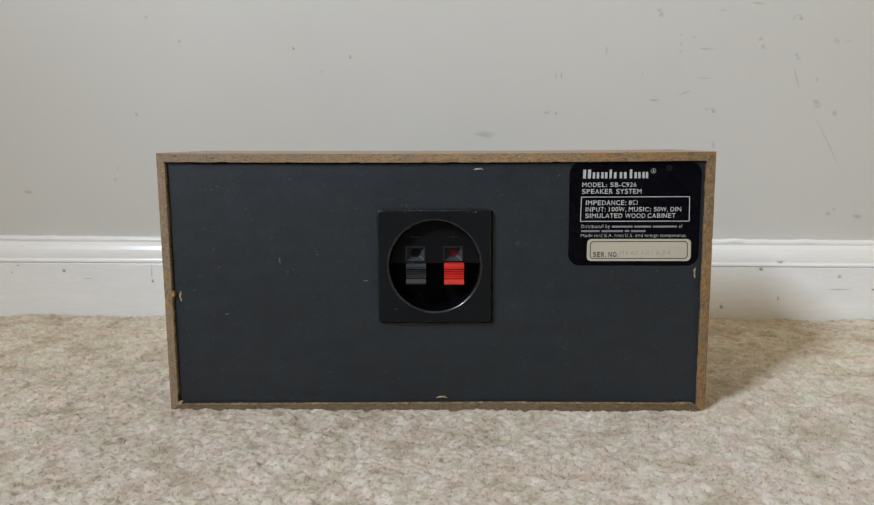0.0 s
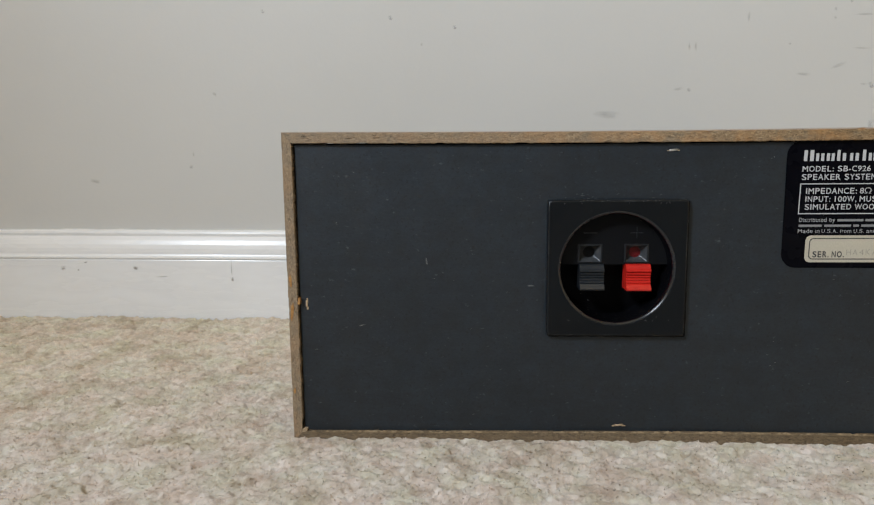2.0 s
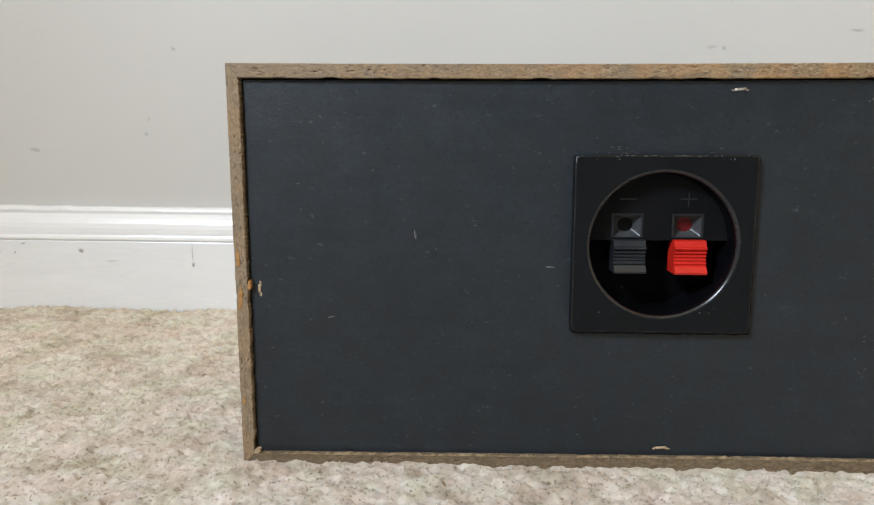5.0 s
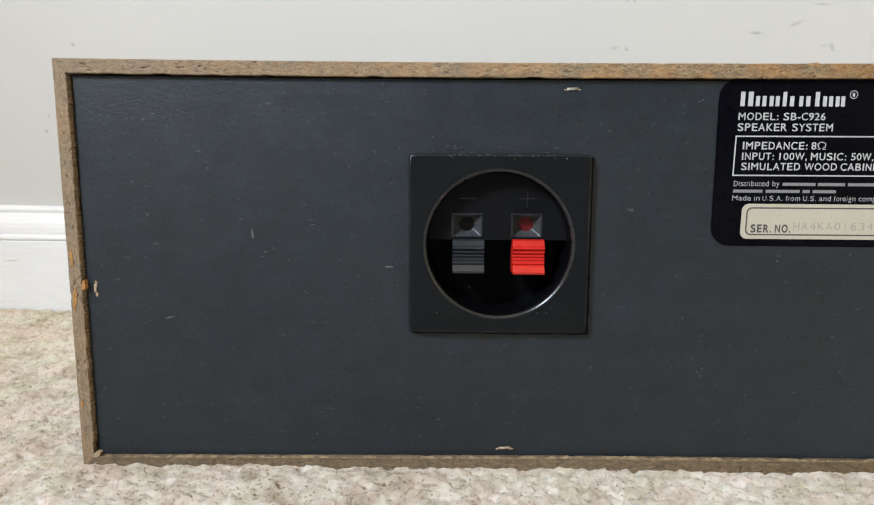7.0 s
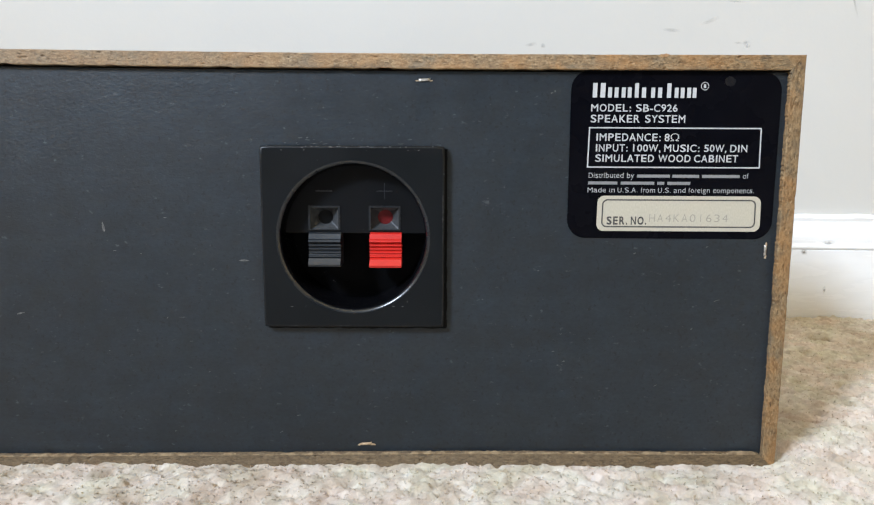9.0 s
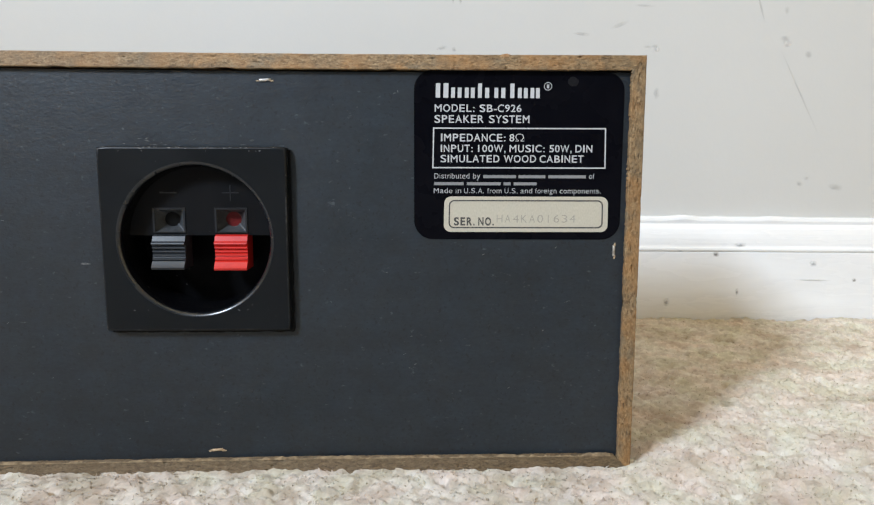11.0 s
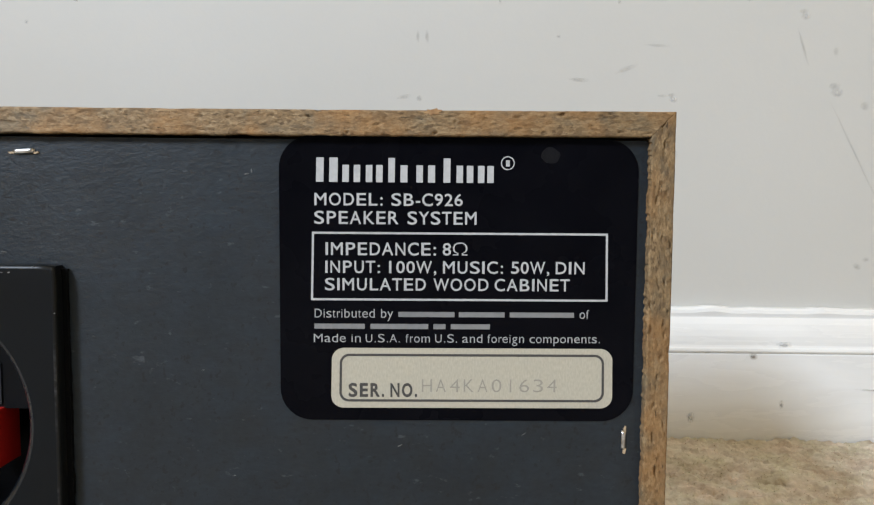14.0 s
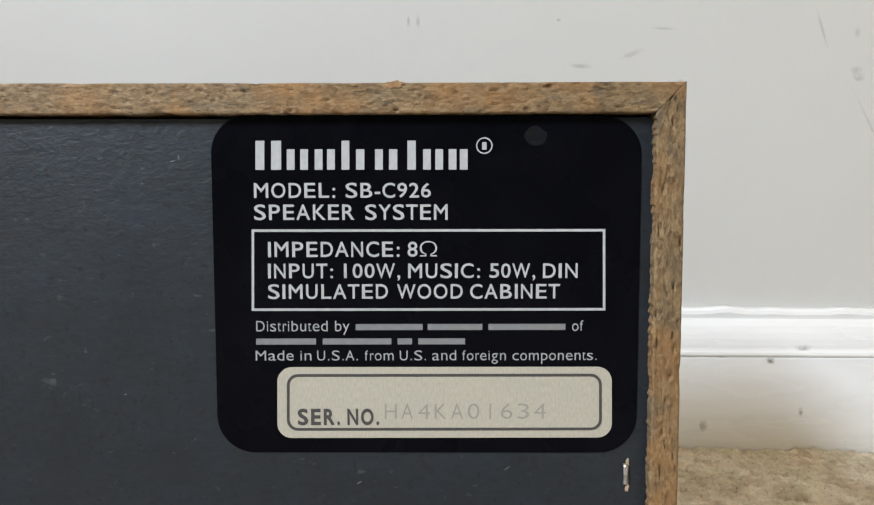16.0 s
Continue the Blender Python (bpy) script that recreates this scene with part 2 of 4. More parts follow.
def rubbed_plastic():
    """Black plastic rubbed grey here and there."""
    m = material("rubbed_black_plastic", (0.006, 0.007, 0.008), 0.4, spec=0.3)
    v = coords(m)
    patch = ramp(m, noise_tex(m, v, 60, 4, 0.7), [(0.53, (0, 0, 0)), (0.66, (0.9, 0.9, 0.9))])
    grit = ramp(m, noise_tex(m, v, 900, 3), [(0.4, (0.006, 0.007, 0.008)), (0.65, (0.075, 0.076, 0.078))])
    return shade(m, mix(m, patch, (0.006, 0.007, 0.008), grit), bump(m, noise_tex(m, v, 900, 2), 0.2, 0.0003))


def red_plastic():
    m = material("red_plastic", (0.72, 0.022, 0.018), 0.38)
    v = coords(m)
    return shade(m, ramp(m, noise_tex(m, v, 120, 3), [(0.3, (0.45, 0.012, 0.008)), (0.7, (0.57, 0.019, 0.011))]))


def label_black():
    m = material("label_black", (0.006, 0.006, 0.008), 0.26, spec=0.06)
    v = coords(m)
    return shade(m, ramp(m, noise_tex(m, v, 80, 4), [(0.3, (0.0020, 0.0020, 0.0034)), (0.75, (0.0036, 0.0036, 0.0054))]),
                 bump(m, noise_tex(m, v, 350, 3), 0.05, 0.0004), value_ramp(m, noise_tex(m, v, 30, 4), 0.3, 0.7, 0.2, 0.36))


def serial_foil():
    m = material("serial_foil", (0.42, 0.39, 0.30), 0.42, 0.25)
    v = coords(m, (3, 1, 1))
    return shade(m, ramp(m, noise_tex(m, v, 900, 3), [(0.3, (0.50, 0.465, 0.37)), (0.7, (0.60, 0.56, 0.46))]), bump(m, noise_tex(m, v, 700, 2), 0.15, 0.0002))


def steel():
    m = material("staple_steel", (0.72, 0.72, 0.70), 0.32, 1.0)
    v = coords(m)
    return shade(m, ramp(m, noise_tex(m, v, 500, 3), [(0.35, (0.45, 0.43, 0.40)), (0.6, (0.78, 0.78, 0.77))]))


def ink(name, colour):
    """Screen print: even, a little worn."""
    m = material(name, colour, 0.5, spec=0.3)
    return shade(m, ramp(m, noise_tex(m, coords(m), 700, 3), [(0.35, tuple(k * 0.93 for k in colour)), (0.65, tuple(k * 1.05 for k in colour))]))


def speckled(name, a, b, scale, rough=0.8):
    m = material(name, a, rough, spec=0.2)
    v = coords(m)
    return shade(m, ramp(m, noise_tex(m, v, scale, 3), [(0.35, a), (0.65, b)]), bump(m, noise_tex(m, v, scale * 2, 3), 0.4, 0.0006))


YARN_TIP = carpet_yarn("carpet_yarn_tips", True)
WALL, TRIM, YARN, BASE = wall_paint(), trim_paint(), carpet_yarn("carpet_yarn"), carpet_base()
# paints of the unseen room: cream for warm bounce, slate for dark reflections
CREAM = speckled("cream_wall_paint", (0.85, 0.66, 0.40), (0.87, 0.68, 0.42), 40)
SLATE = speckled("slate_wall_paint", (0.085, 0.095, 0.105), (0.095, 0.105, 0.115), 40)
CEIL = speckled("ceiling_paint", (0.86, 0.69, 0.44), (0.88, 0.71, 0.46), 30)
EDGE_X, EDGE_Z = raw_edge("raw_edge_long", (0.48, 1, 1), 0.8, (0.8, 0.0)), raw_edge("raw_edge_upright", (1, 1, 0.5), 0.7, (0.65, 0.0))
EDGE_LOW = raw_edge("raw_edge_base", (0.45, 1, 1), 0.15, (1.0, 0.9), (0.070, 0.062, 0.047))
VENEER, BOARD, BLACK, RED = veneer(), back_board(), black_plastic(), red_plastic()
RIM = black_plastic("worn_rim_plastic", (0.0050, 0.0062, 0.0075), 0.25, 0.65)
WORN = rubbed_plastic()
# cup plastics are blacker than the plate; the floor's colour includes recess shade
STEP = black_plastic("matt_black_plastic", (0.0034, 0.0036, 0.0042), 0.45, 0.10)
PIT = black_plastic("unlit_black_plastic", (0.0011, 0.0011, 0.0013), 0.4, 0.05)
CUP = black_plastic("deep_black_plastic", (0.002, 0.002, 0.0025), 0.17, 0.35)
BLACK_RAISED = black_plastic("raised_black_plastic", (0.0062, 0.0075, 0.0092), 0.35, 0.5)
LEVER_BLACK = black_plastic("lever_black", (0.012, 0.0135, 0.0155), 0.34, 0.5)
DARK = material("hole_and_shadow_black", (0.002, 0.002, 0.002), 0.5, spec=0.15)
RED_DARK = speckled("red_socket", (0.10, 0.006, 0.007), (0.15, 0.010, 0.011), 200, 0.4)
FUNNEL = speckled("grey_funnel", (0.040, 0.042, 0.044), (0.062, 0.064, 0.066), 300, 0.3)
CLEAR_GREY = speckled("grey_ramp", (0.10, 0.105, 0.11), (0.15, 0.15, 0.155), 300, 0.3)
LABEL, FOIL, STEEL = label_black(), serial_foil(), steel()
INK_WHITE, INK_THIN, INK_GREY = ink("silver_ink", (0.49, 0.49, 0.49)), ink("fine_silver_ink", (0.40, 0.40, 0.40)), ink("thin_silver_ink", (0.23, 0.23, 0.23))
INK_DARK, INK_FAINT = ink("dark_ink", (0.075, 0.070, 0.066)), ink("faint_ink", (0.36, 0.335, 0.285))
TORN = speckled("torn_fibre", (0.34, 0.24, 0.14), (0.52, 0.40, 0.27), 700)
TORN_DULL = speckled("dull_torn_fibre", (0.16, 0.115, 0.07), (0.36, 0.27, 0.165), 260)
ORANGE = speckled("fresh_chip", (0.32, 0.155, 0.05), (0.46, 0.25, 0.09), 500)
DUST = speckled("pale_dust", (0.18, 0.178, 0.17), (0.36, 0.355, 0.345), 900)
CHIP = speckled("dull_chip", (0.30, 0.17, 0.08), (0.42, 0.26, 0.13), 600)
SCRATCH = speckled("pale_scratch", (0.09, 0.09, 0.092), (0.17, 0.168, 0.16), 900, 0.5)


def stain(name, a, b, most):
    """A spot that fades into the paint round it: rubs, and painted shade on dents."""
    m = material(name, a, 0.6, spec=0.3)
    v = coords(m)
    c = ramp(m, noise_tex(m, v, 2.5, 3), [(0.35, a), (0.65, b)])
    flat = node(m, "ShaderNodeVectorMath")
    flat.operation = "MULTIPLY"
    flat.inputs[1].default_value = (1, 0, 1)
    link(m, v, flat.inputs[0])
    far = node(m, "ShaderNodeVectorMath")
    far.operation = "LENGTH"
    link(m, flat.outputs[0], far.inputs[0])
    ragged = node(m, "ShaderNodeMath")
    ragged.operation = "MULTIPLY_ADD"
    info = node(m, "ShaderNodeObjectInfo")
    shift = node(m, "ShaderNodeVectorMath")
    link(m, v, shift.inputs[0])
    link(m, info.outputs["Location"], shift.inputs[1])
    link(m, noise_tex(m, shift.outputs[0], 2.2, 3), ragged.inputs[0])
    ragged.inputs[1].default_value = 1.1
    link(m, far.outputs["Value"], ragged.inputs[2])
    link(m, value_ramp(m, ragged.outputs[0], 0.55, 1.4, most, 0.0), m.node_tree.nodes["Principled BSDF"].inputs["Alpha"])
    return shade(m, c)


STAIN = stain("grey_stain_and_shade", (0.36, 0.355, 0.34), (0.50, 0.495, 0.475), 0.31)
STAIN_FAINT = stain("faint_stain", (0.47, 0.46, 0.44), (0.54, 0.53, 0.51), 0.24)
KNOCK, RUB = stain("brown_knock", (0.26, 0.22, 0.18), (0.40, 0.36, 0.31), 0.75), stain("grey_rub", (0.50, 0.50, 0.48), (0.62, 0.615, 0.60), 0.6)
DENT_HIGHLIGHT = stain("dent_lip_highlight", (0.68, 0.67, 0.65), (0.72, 0.71, 0.69), 0.6)


# ---- mesh helpers ----
def part(name, bm, mat, parent=None, label="", smooth=False):
    """Links a bmesh as one mesh object, under parent where one is given."""
    me = bpy.data.meshes.new(name)
    bmesh.ops.recalc_face_normals(bm, faces=bm.faces)
    bm.to_mesh(me)
    bm.free()
    for one in (mat if isinstance(mat, (list, tuple)) else [mat]):
        me.materials.append(one)
    if smooth:
        me.shade_smooth()
    ob = new(name, me)
    if parent:
        ob.parent = parent
    if label:
        tagged(ob, label)
    return ob


def box(bm, x0, x1, y0, y1, z0, z1, bevel=0.0):
    made = bmesh.ops.create_cube(bm, size=1)["verts"]
    for v in made:
        v.co = Vector(((x0 + x1) / 2 + v.co.x * (x1 - x0), (y0 + y1) / 2 + v.co.y * (y1 - y0), (z0 + z1) / 2 + v.co.z * (z1 - z0)))
    if bevel:
        edges = list({e for v in made for e in v.link_edges})
        bmesh.ops.bevel(bm, geom=edges, offset=bevel, segments=2, affect="EDGES", profile=0.6)
    return bm


def prism(bm, outline, y0, y1, mat=0):
    """A closed outline of (x, z) points, given thickness from y0 (towards the camera) to y1."""
    a = [bm.verts.new((x, y0, z)) for x, z in outline]
    b = [bm.verts.new((x, y1, z)) for x, z in outline]
    n = len(outline)
    for f in [bm.faces.new(a), bm.faces.new(b[::-1])] + [bm.faces.new((a[i], a[i - 1], b[i - 1], b[i])) for i in range(n)]:
        f.material_index = mat
    return bm


def rounded(x0, x1, z0, z1, r, steps=8):
    pts = []
    for cx, cz, start in ((x1 - r, z1 - r, 0), (x0 + r, z1 - r, 90), (x0 + r, z0 + r, 180), (x1 - r, z0 + r, 270)):
        for k in range(steps + 1):
            a = radians(start + 90 * k / steps)
            pts.append((cx + r * math.cos(a), cz + r * math.sin(a)))
    return pts


def frame_ring(bm, outer, inner, y0, y1):
    """A flat ring between two outlines of the same count."""
    n = len(outer)
    rows = [[bm.verts.new((x, y, z)) for x, z in o] for o, y in ((outer, y1), (outer, y0), (inner, y0), (inner, y1))]
    for a, b in zip(rows, rows[1:] + rows[:1]):
        for i in range(n):
            bm.faces.new((a[i - 1], a[i], b[i], b[i - 1]))
    return bm


def blot(rng, x, z, w, h, turn=0.0, rough=0.25, count=14):
    """An irregular closed outline round (x, z)."""
    c, s = math.cos(radians(turn)), math.sin(radians(turn))
    pts = []
    for k in range(count):
        a = 2 * math.pi * k / count
        r = 1 + rng.uniform(-rough, rough)
        u, v = 0.5 * w * r * math.cos(a), 0.5 * h * r * math.sin(a)
        pts.append((x + c * u - s * v, z + s * u + c * v))
    return pts


# ---- the room ----
def floor_lift(x, y):
    """The carpet rises a little towards the wall, and more towards the west."""
    s = min(max(y / 0.24, 0.0), 1.0)
    return (s * s * (3 - 2 * s)) * (0.0039 - 0.0059 * max(-1.2, min(1.2, x)))


def room():
    bm = bmesh.new()
    nx, ny = 84, 74
    xs = [WEST + (EAST - WEST) * i / nx for i in range(nx + 1)]
    ys = [SOUTH + (0.42 - SOUTH) * j / ny for j in range(ny + 1)]
    grid = [[bm.verts.new((x, y, -0.0045 + floor_lift(x, y))) for x in xs] for y in ys]
    for j in range(ny):
        for i in range(nx):
            bm.faces.new((grid[j][i], grid[j][i + 1], grid[j + 1][i + 1], grid[j + 1][i]))
    tagged(part("floor", bm, BASE, smooth=True), "beige cut-pile carpet floor running to the wall", "floor", kind="structure")
    north = part("wall_north", box(bmesh.new(), WEST - 0.12, EAST + 0.12, WALL_Y, WALL_Y + 0.12, -0.03, TOP), WALL)
    tagged(north, "off-white painted drywall with scuffs and small dents", "wall", kind="structure")
    # south, east and west walls and ceiling are unseen, set close to bounce light
    south = part("wall_south", box(bmesh.new(), WEST - 0.12, EAST + 0.12, SOUTH - 0.12, SOUTH, -0.03, TOP), SLATE)
    tagged(south, "unseen plain slate-grey wall, dark to dim reflections", "wall", kind="structure")
    east = part("wall_east", box(bmesh.new(), EAST, EAST + 0.12, SOUTH, WALL_Y, -0.03, TOP), CREAM)
    tagged(east, "unseen plain cream wall, added for warm bounce", "wall", kind="structure")
    bm = bmesh.new()
    a, b = WIN_Y - WIN_W / 2, WIN_Y + WIN_W / 2
    c, d = WIN_Z - WIN_H / 2, WIN_Z + WIN_H / 2
    for y0, y1, z0, z1 in ((SOUTH, a, -0.03, TOP), (b, WALL_Y, -0.03, TOP), (a, b, -0.03, c), (a, b, d, TOP)):
        box(bm, WEST - 0.12, WEST, y0, y1, z0, z1)
    tagged(part("wall_west", bm, CREAM), "unseen cream wall with a window opening, painted for warm bounce", "wall", kind="structure")
    tagged(part("ceiling", box(bmesh.new(), WEST - 0.12, EAST + 0.12, SOUTH - 0.12, WALL_Y + 0.12, TOP, TOP + 0.1), CEIL),
           "unseen plain cream ceiling, added for warm bounce", "ceiling", kind="structure")
    win = new("window_1")
    win.location = (WEST - 0.06, WIN_Y, c)
    tagged(win, "white framed window letting in daylight", "window", kind="structure")
    bm = bmesh.new()
    for y0, y1, z0, z1 in ((-WIN_W / 2, -WIN_W / 2 + 0.05, 0, WIN_H), (WIN_W / 2 - 0.05, WIN_W / 2, 0, WIN_H),
                           (-WIN_W / 2 + 0.05, WIN_W / 2 - 0.05, 0, 0.05), (-WIN_W / 2 + 0.05, WIN_W / 2 - 0.05, WIN_H - 0.05, WIN_H)):
        box(bm, -0.03, 0.03, y0, y1, z0, z1)
    part("window_frame", bm, TRIM, win)
    glass = material("window_glass", (1, 1, 1), 0.02)
    glass.node_tree.nodes["Principled BSDF"].inputs["Transmission Weight"].default_value = 1.0
    pane = part("pane", box(bmesh.new(), -0.004, 0.004, -WIN_W / 2 + 0.05, WIN_W / 2 - 0.05, 0.05, WIN_H - 0.05), glass, win)
    pane.visible_shadow = False
    return north


def baseboard():
    """Moulded board: flat face, small lip, swelling band and a thin top edge with lumpy caulk."""
    profile = [(0.0, 0.0), (0.0120, 0.0), (0.0122, 0.0570), (0.0117, 0.0580), (0.0128, 0.0586), (0.0134, 0.0597), (0.0131, 0.0611), (0.0118, 0.0620), (0.0113, 0.0632), (0.0113, 0.0655),
               (0.0109, 0.0690), (0.0099, 0.0730), (0.0084, 0.0770), (0.0067, 0.0800), (0.0059, 0.0812), (0.0060, 0.0822), (0.0064, 0.0838), (0.0058, 0.0858), (0.0036, 0.0871), (0.0, 0.0873)]
    bm = bmesh.new()
    rows = []
    nx = 520
    for i in range(nx + 1):
        x = WEST + (EAST - WEST) * i / nx
        lift = 0.0057 - 0.0082 * max(-1.2, min(1.2, x))
        row = []
        for k, (out, z) in enumerate(profile):
            wob = 0.0004 * noise.noise((x * 9, z * 30, 1.0))
            if k >= 16:
                lump = max(0.0, noise.noise((x * 42, 0.3, 7.0)) - 0.12) * 0.0032 * (1 if abs(x) < 0.9 else 0)
                z, out = z + lump, out + lump * 0.5
            row.append(bm.verts.new((x, WALL_Y - (out + (wob if out > 0 else 0)), z + lift - (0.02 if k < 2 else 0))))
        rows.append(row)
    for a, b in zip(rows, rows[1:]):
        for k in range(len(profile) - 1):
            bm.faces.new((a[k], b[k], b[k + 1], a[k + 1]))
    for r in (rows[0], rows[-1]):
        bm.faces.new(r)
    ob = part("baseboard", bm, TRIM)
    return tagged(ob, "white painted moulded baseboard with chips and scuffs", "baseboard", kind="structure")


def tuft_relief(x, y, rng_seed, cell=0.0034):
    """Height of a pile of yarn tips over (x, y): each tip is a long low dome lying its own way."""
    rng = np.random.default_rng(rng_seed)
    nx, ny = int(1.6 / cell), int(0.8 / cell)
    ox, oy = rng.uniform(0.1, 0.9, (ny, nx)), rng.uniform(0.1, 0.9, (ny, nx))
    wide, long = rng.uniform(0.66, 0.95, (ny, nx)), rng.uniform(0.75, 1.05, (ny, nx))
    high = rng.uniform(0.0, 1.0, (ny, nx))
    turn = rng.uniform(0, np.pi, (ny, nx))
    gx, gy = (x + 0.8) / cell, (y + 0.4) / cell
    ix, iy = np.floor(gx).astype(int), np.floor(gy).astype(int)
    best = np.full(x.shape, -0.4)
    for dj in (-1, 0, 1):
        for di in (-1, 0, 1):
            a, b = np.clip(ix + di, 0, nx - 1), np.clip(iy + dj, 0, ny - 1)
            dx, dy = gx - (a + ox[b, a]), gy - (b + oy[b, a])
            c, t = np.cos(turn[b, a]), np.sin(turn[b, a])
            u, v = (c * dx + t * dy) / long[b, a], (-t * dx + c * dy) / wide[b, a]
            d = 1 - (u * u + v * v)
            best = np.maximum(best, np.where(d > 0, np.sqrt(np.maximum(d, 0)) * 0.75, d * 0.35) + 0.45 * high[b, a])
    return best


def carpet_pile():
    """The pile: a soft relief of matted yarn tips, small ones over large ones."""

    def ground(x, y):
        t = np.clip(y / 0.24, 0, 1)
        slow = np.sin(x * 83 + 1.3) * np.sin(y * 77) + 0.7 * np.sin(x * 41 + 2 * np.sin(y * 33)) * np.sin(y * 52 + 0.4)
        return (t * t * (3 - 2 * t)) * (0.0039 - 0.0059 * x) - 0.0042 + 0.0011 * slow

    def pressed(x, y):
        """How far the pile stands up: less right beside the cabinet."""
        d = np.maximum(np.abs(x) - 0.190, np.maximum(-y, y - 0.10))
        return np.clip(0.62 + d / 0.012 * 0.38, 0.5, 1.0)

    def surface(x, y):
        warp = 0.0012 * np.sin(x * 700 + 3 * np.sin(y * 510)), 0.0012 * np.sin(y * 640 + 3 * np.sin(x * 560))
        relief = 0.0026 * tuft_relief(x + warp[0], y + warp[1], 5, 0.0072) + 0.0046 * tuft_relief(x - warp[1], y + warp[0], 9, 0.0038) - 0.0018
        for _ in range(1):
            edge = np.pad(relief, 1, mode="edge")
            relief = 0.4 * relief + 0.15 * (edge[2:, 1:-1] + edge[:-2, 1:-1] + edge[1:-1, 2:] + edge[1:-1, :-2])
        fuzz = np.random.default_rng(3).normal(0, 0.00010, x.shape)
        return ground(x, y) + pressed(x, y) * relief + fuzz

    step = 0.0010
    xs, ys = np.arange(-0.66, 0.64, step), np.arange(-0.19, 0.2742, step)
    gx, gy = np.meshgrid(xs, ys)
    nx, ny = len(xs), len(ys)
    flat = np.stack([gx.ravel(), gy.ravel(), surface(gx, gy).ravel()], axis=1)
    q = (np.arange(ny - 1)[:, None] * nx + np.arange(nx - 1)[None]).ravel()
    mx, my = gx[:-1, :-1].ravel(), gy[:-1, :-1].ravel()
    seen = (np.abs(mx + 0.01) < 0.42 + 0.52 * (my + 0.185)) & ~((np.abs(mx) < 0.186) & (my > 0.004) & (my < 0.096))
    q = q[seen]
    sheet = np.concatenate([np.stack([q, q + 1, q + nx + 1], 1), np.stack([q, q + nx + 1, q + nx], 1)])
    # fibres that splay out of the mat, those of one tuft leaning much the same way
    rng = np.random.default_rng(21)
    cell = 0.0031
    tx, ty = np.meshgrid(np.arange(-0.655, 0.635, cell), np.arange(-0.17, 0.272, cell))
    tx, ty = (tx + rng.uniform(-0.5, 0.5, tx.shape) * cell).ravel(), (ty + rng.uniform(-0.5, 0.5, ty.shape) * cell).ravel()
    each = 2
    n = len(tx) * each
    spread = rng.normal(0, 0.00068, (2, n))
    px, py = np.repeat(tx, each) + spread[0], np.repeat(ty, each) + spread[1]
    turn = np.repeat(rng.uniform(0, 2 * np.pi, len(tx)), each)
    lean = np.repeat(rng.uniform(0.0, 0.0011, len(tx)), each)
    lx, ly = lean * np.cos(turn) + spread[0] * 1.1 + rng.normal(0, 0.0004, n), lean * np.sin(turn) + spread[1] * 1.1 + rng.normal(0, 0.0004, n)
    high = np.repeat(rng.uniform(0.0003, 0.0010, len(tx)), each) * rng.uniform(0.75, 1.1, n) * pressed(px, py)
    free = (np.abs(px + 0.01) < 0.40 + 0.52 * (py + 0.185)) & ~((np.abs(px + lx) < 0.1915) & (py + ly > -0.0008) & (py + ly < 0.1015)) & ~((np.abs(px) < 0.1915) & (py > -0.0008) & (py < 0.1015)) & (py + ly < 0.2735)
    px, py, lx, ly, high = (k[free] for k in (px, py, lx, ly, high))
    n = len(px)
    pz = flat[:, 2].reshape(ny, nx)[np.clip(((py - ys[0]) / step).round().astype(int), 0, ny - 1), np.clip(((px - xs[0]) / step).round().astype(int), 0, nx - 1)]
    face = rng.uniform(0, np.pi, n)
    wide = rng.uniform(0.00022, 0.00042, n)
    wx, wy = wide * np.cos(face), wide * np.sin(face)
    blade = [np.stack(p, 1) for p in ((px - wx, py - wy, pz - 0.0008), (px + wx, py + wy, pz - 0.0008), (px + lx * 0.45 + wx, py + ly * 0.45 + wy, pz + high * 0.6),
                                      (px + lx * 0.45 - wx, py + ly * 0.45 - wy, pz + high * 0.6), (px + lx * 1.2 - wy * 0.3, py + ly * 1.2 + wx * 0.3, pz + high))]
    strands = len(flat) + (np.arange(n)[:, None, None] * 5 + np.array([(0, 1, 2), (0, 2, 3), (3, 2, 4)])[None]).reshape(-1, 3)
    verts = np.concatenate([flat, np.stack(blade, 1).reshape(-1, 3)]).astype(np.float32)
    allf = np.concatenate([sheet, strands]).astype(np.int32)
    me = bpy.data.meshes.new("carpet_pile")
    me.vertices.add(len(verts))
    me.vertices.foreach_set("co", verts.ravel())
    me.loops.add(allf.size)
    me.loops.foreach_set("vertex_index", allf.ravel())
    me.polygons.add(len(allf))
    me.polygons.foreach_set("loop_start", np.arange(0, allf.size, 3, dtype=np.int32))
    me.polygons.foreach_set("material_index", (np.arange(len(allf)) >= len(sheet)).astype(np.int32))
    me.update(calc_edges=True)
    me.shade_smooth()
    me.materials.append(YARN)
    me.materials.append(YARN_TIP)
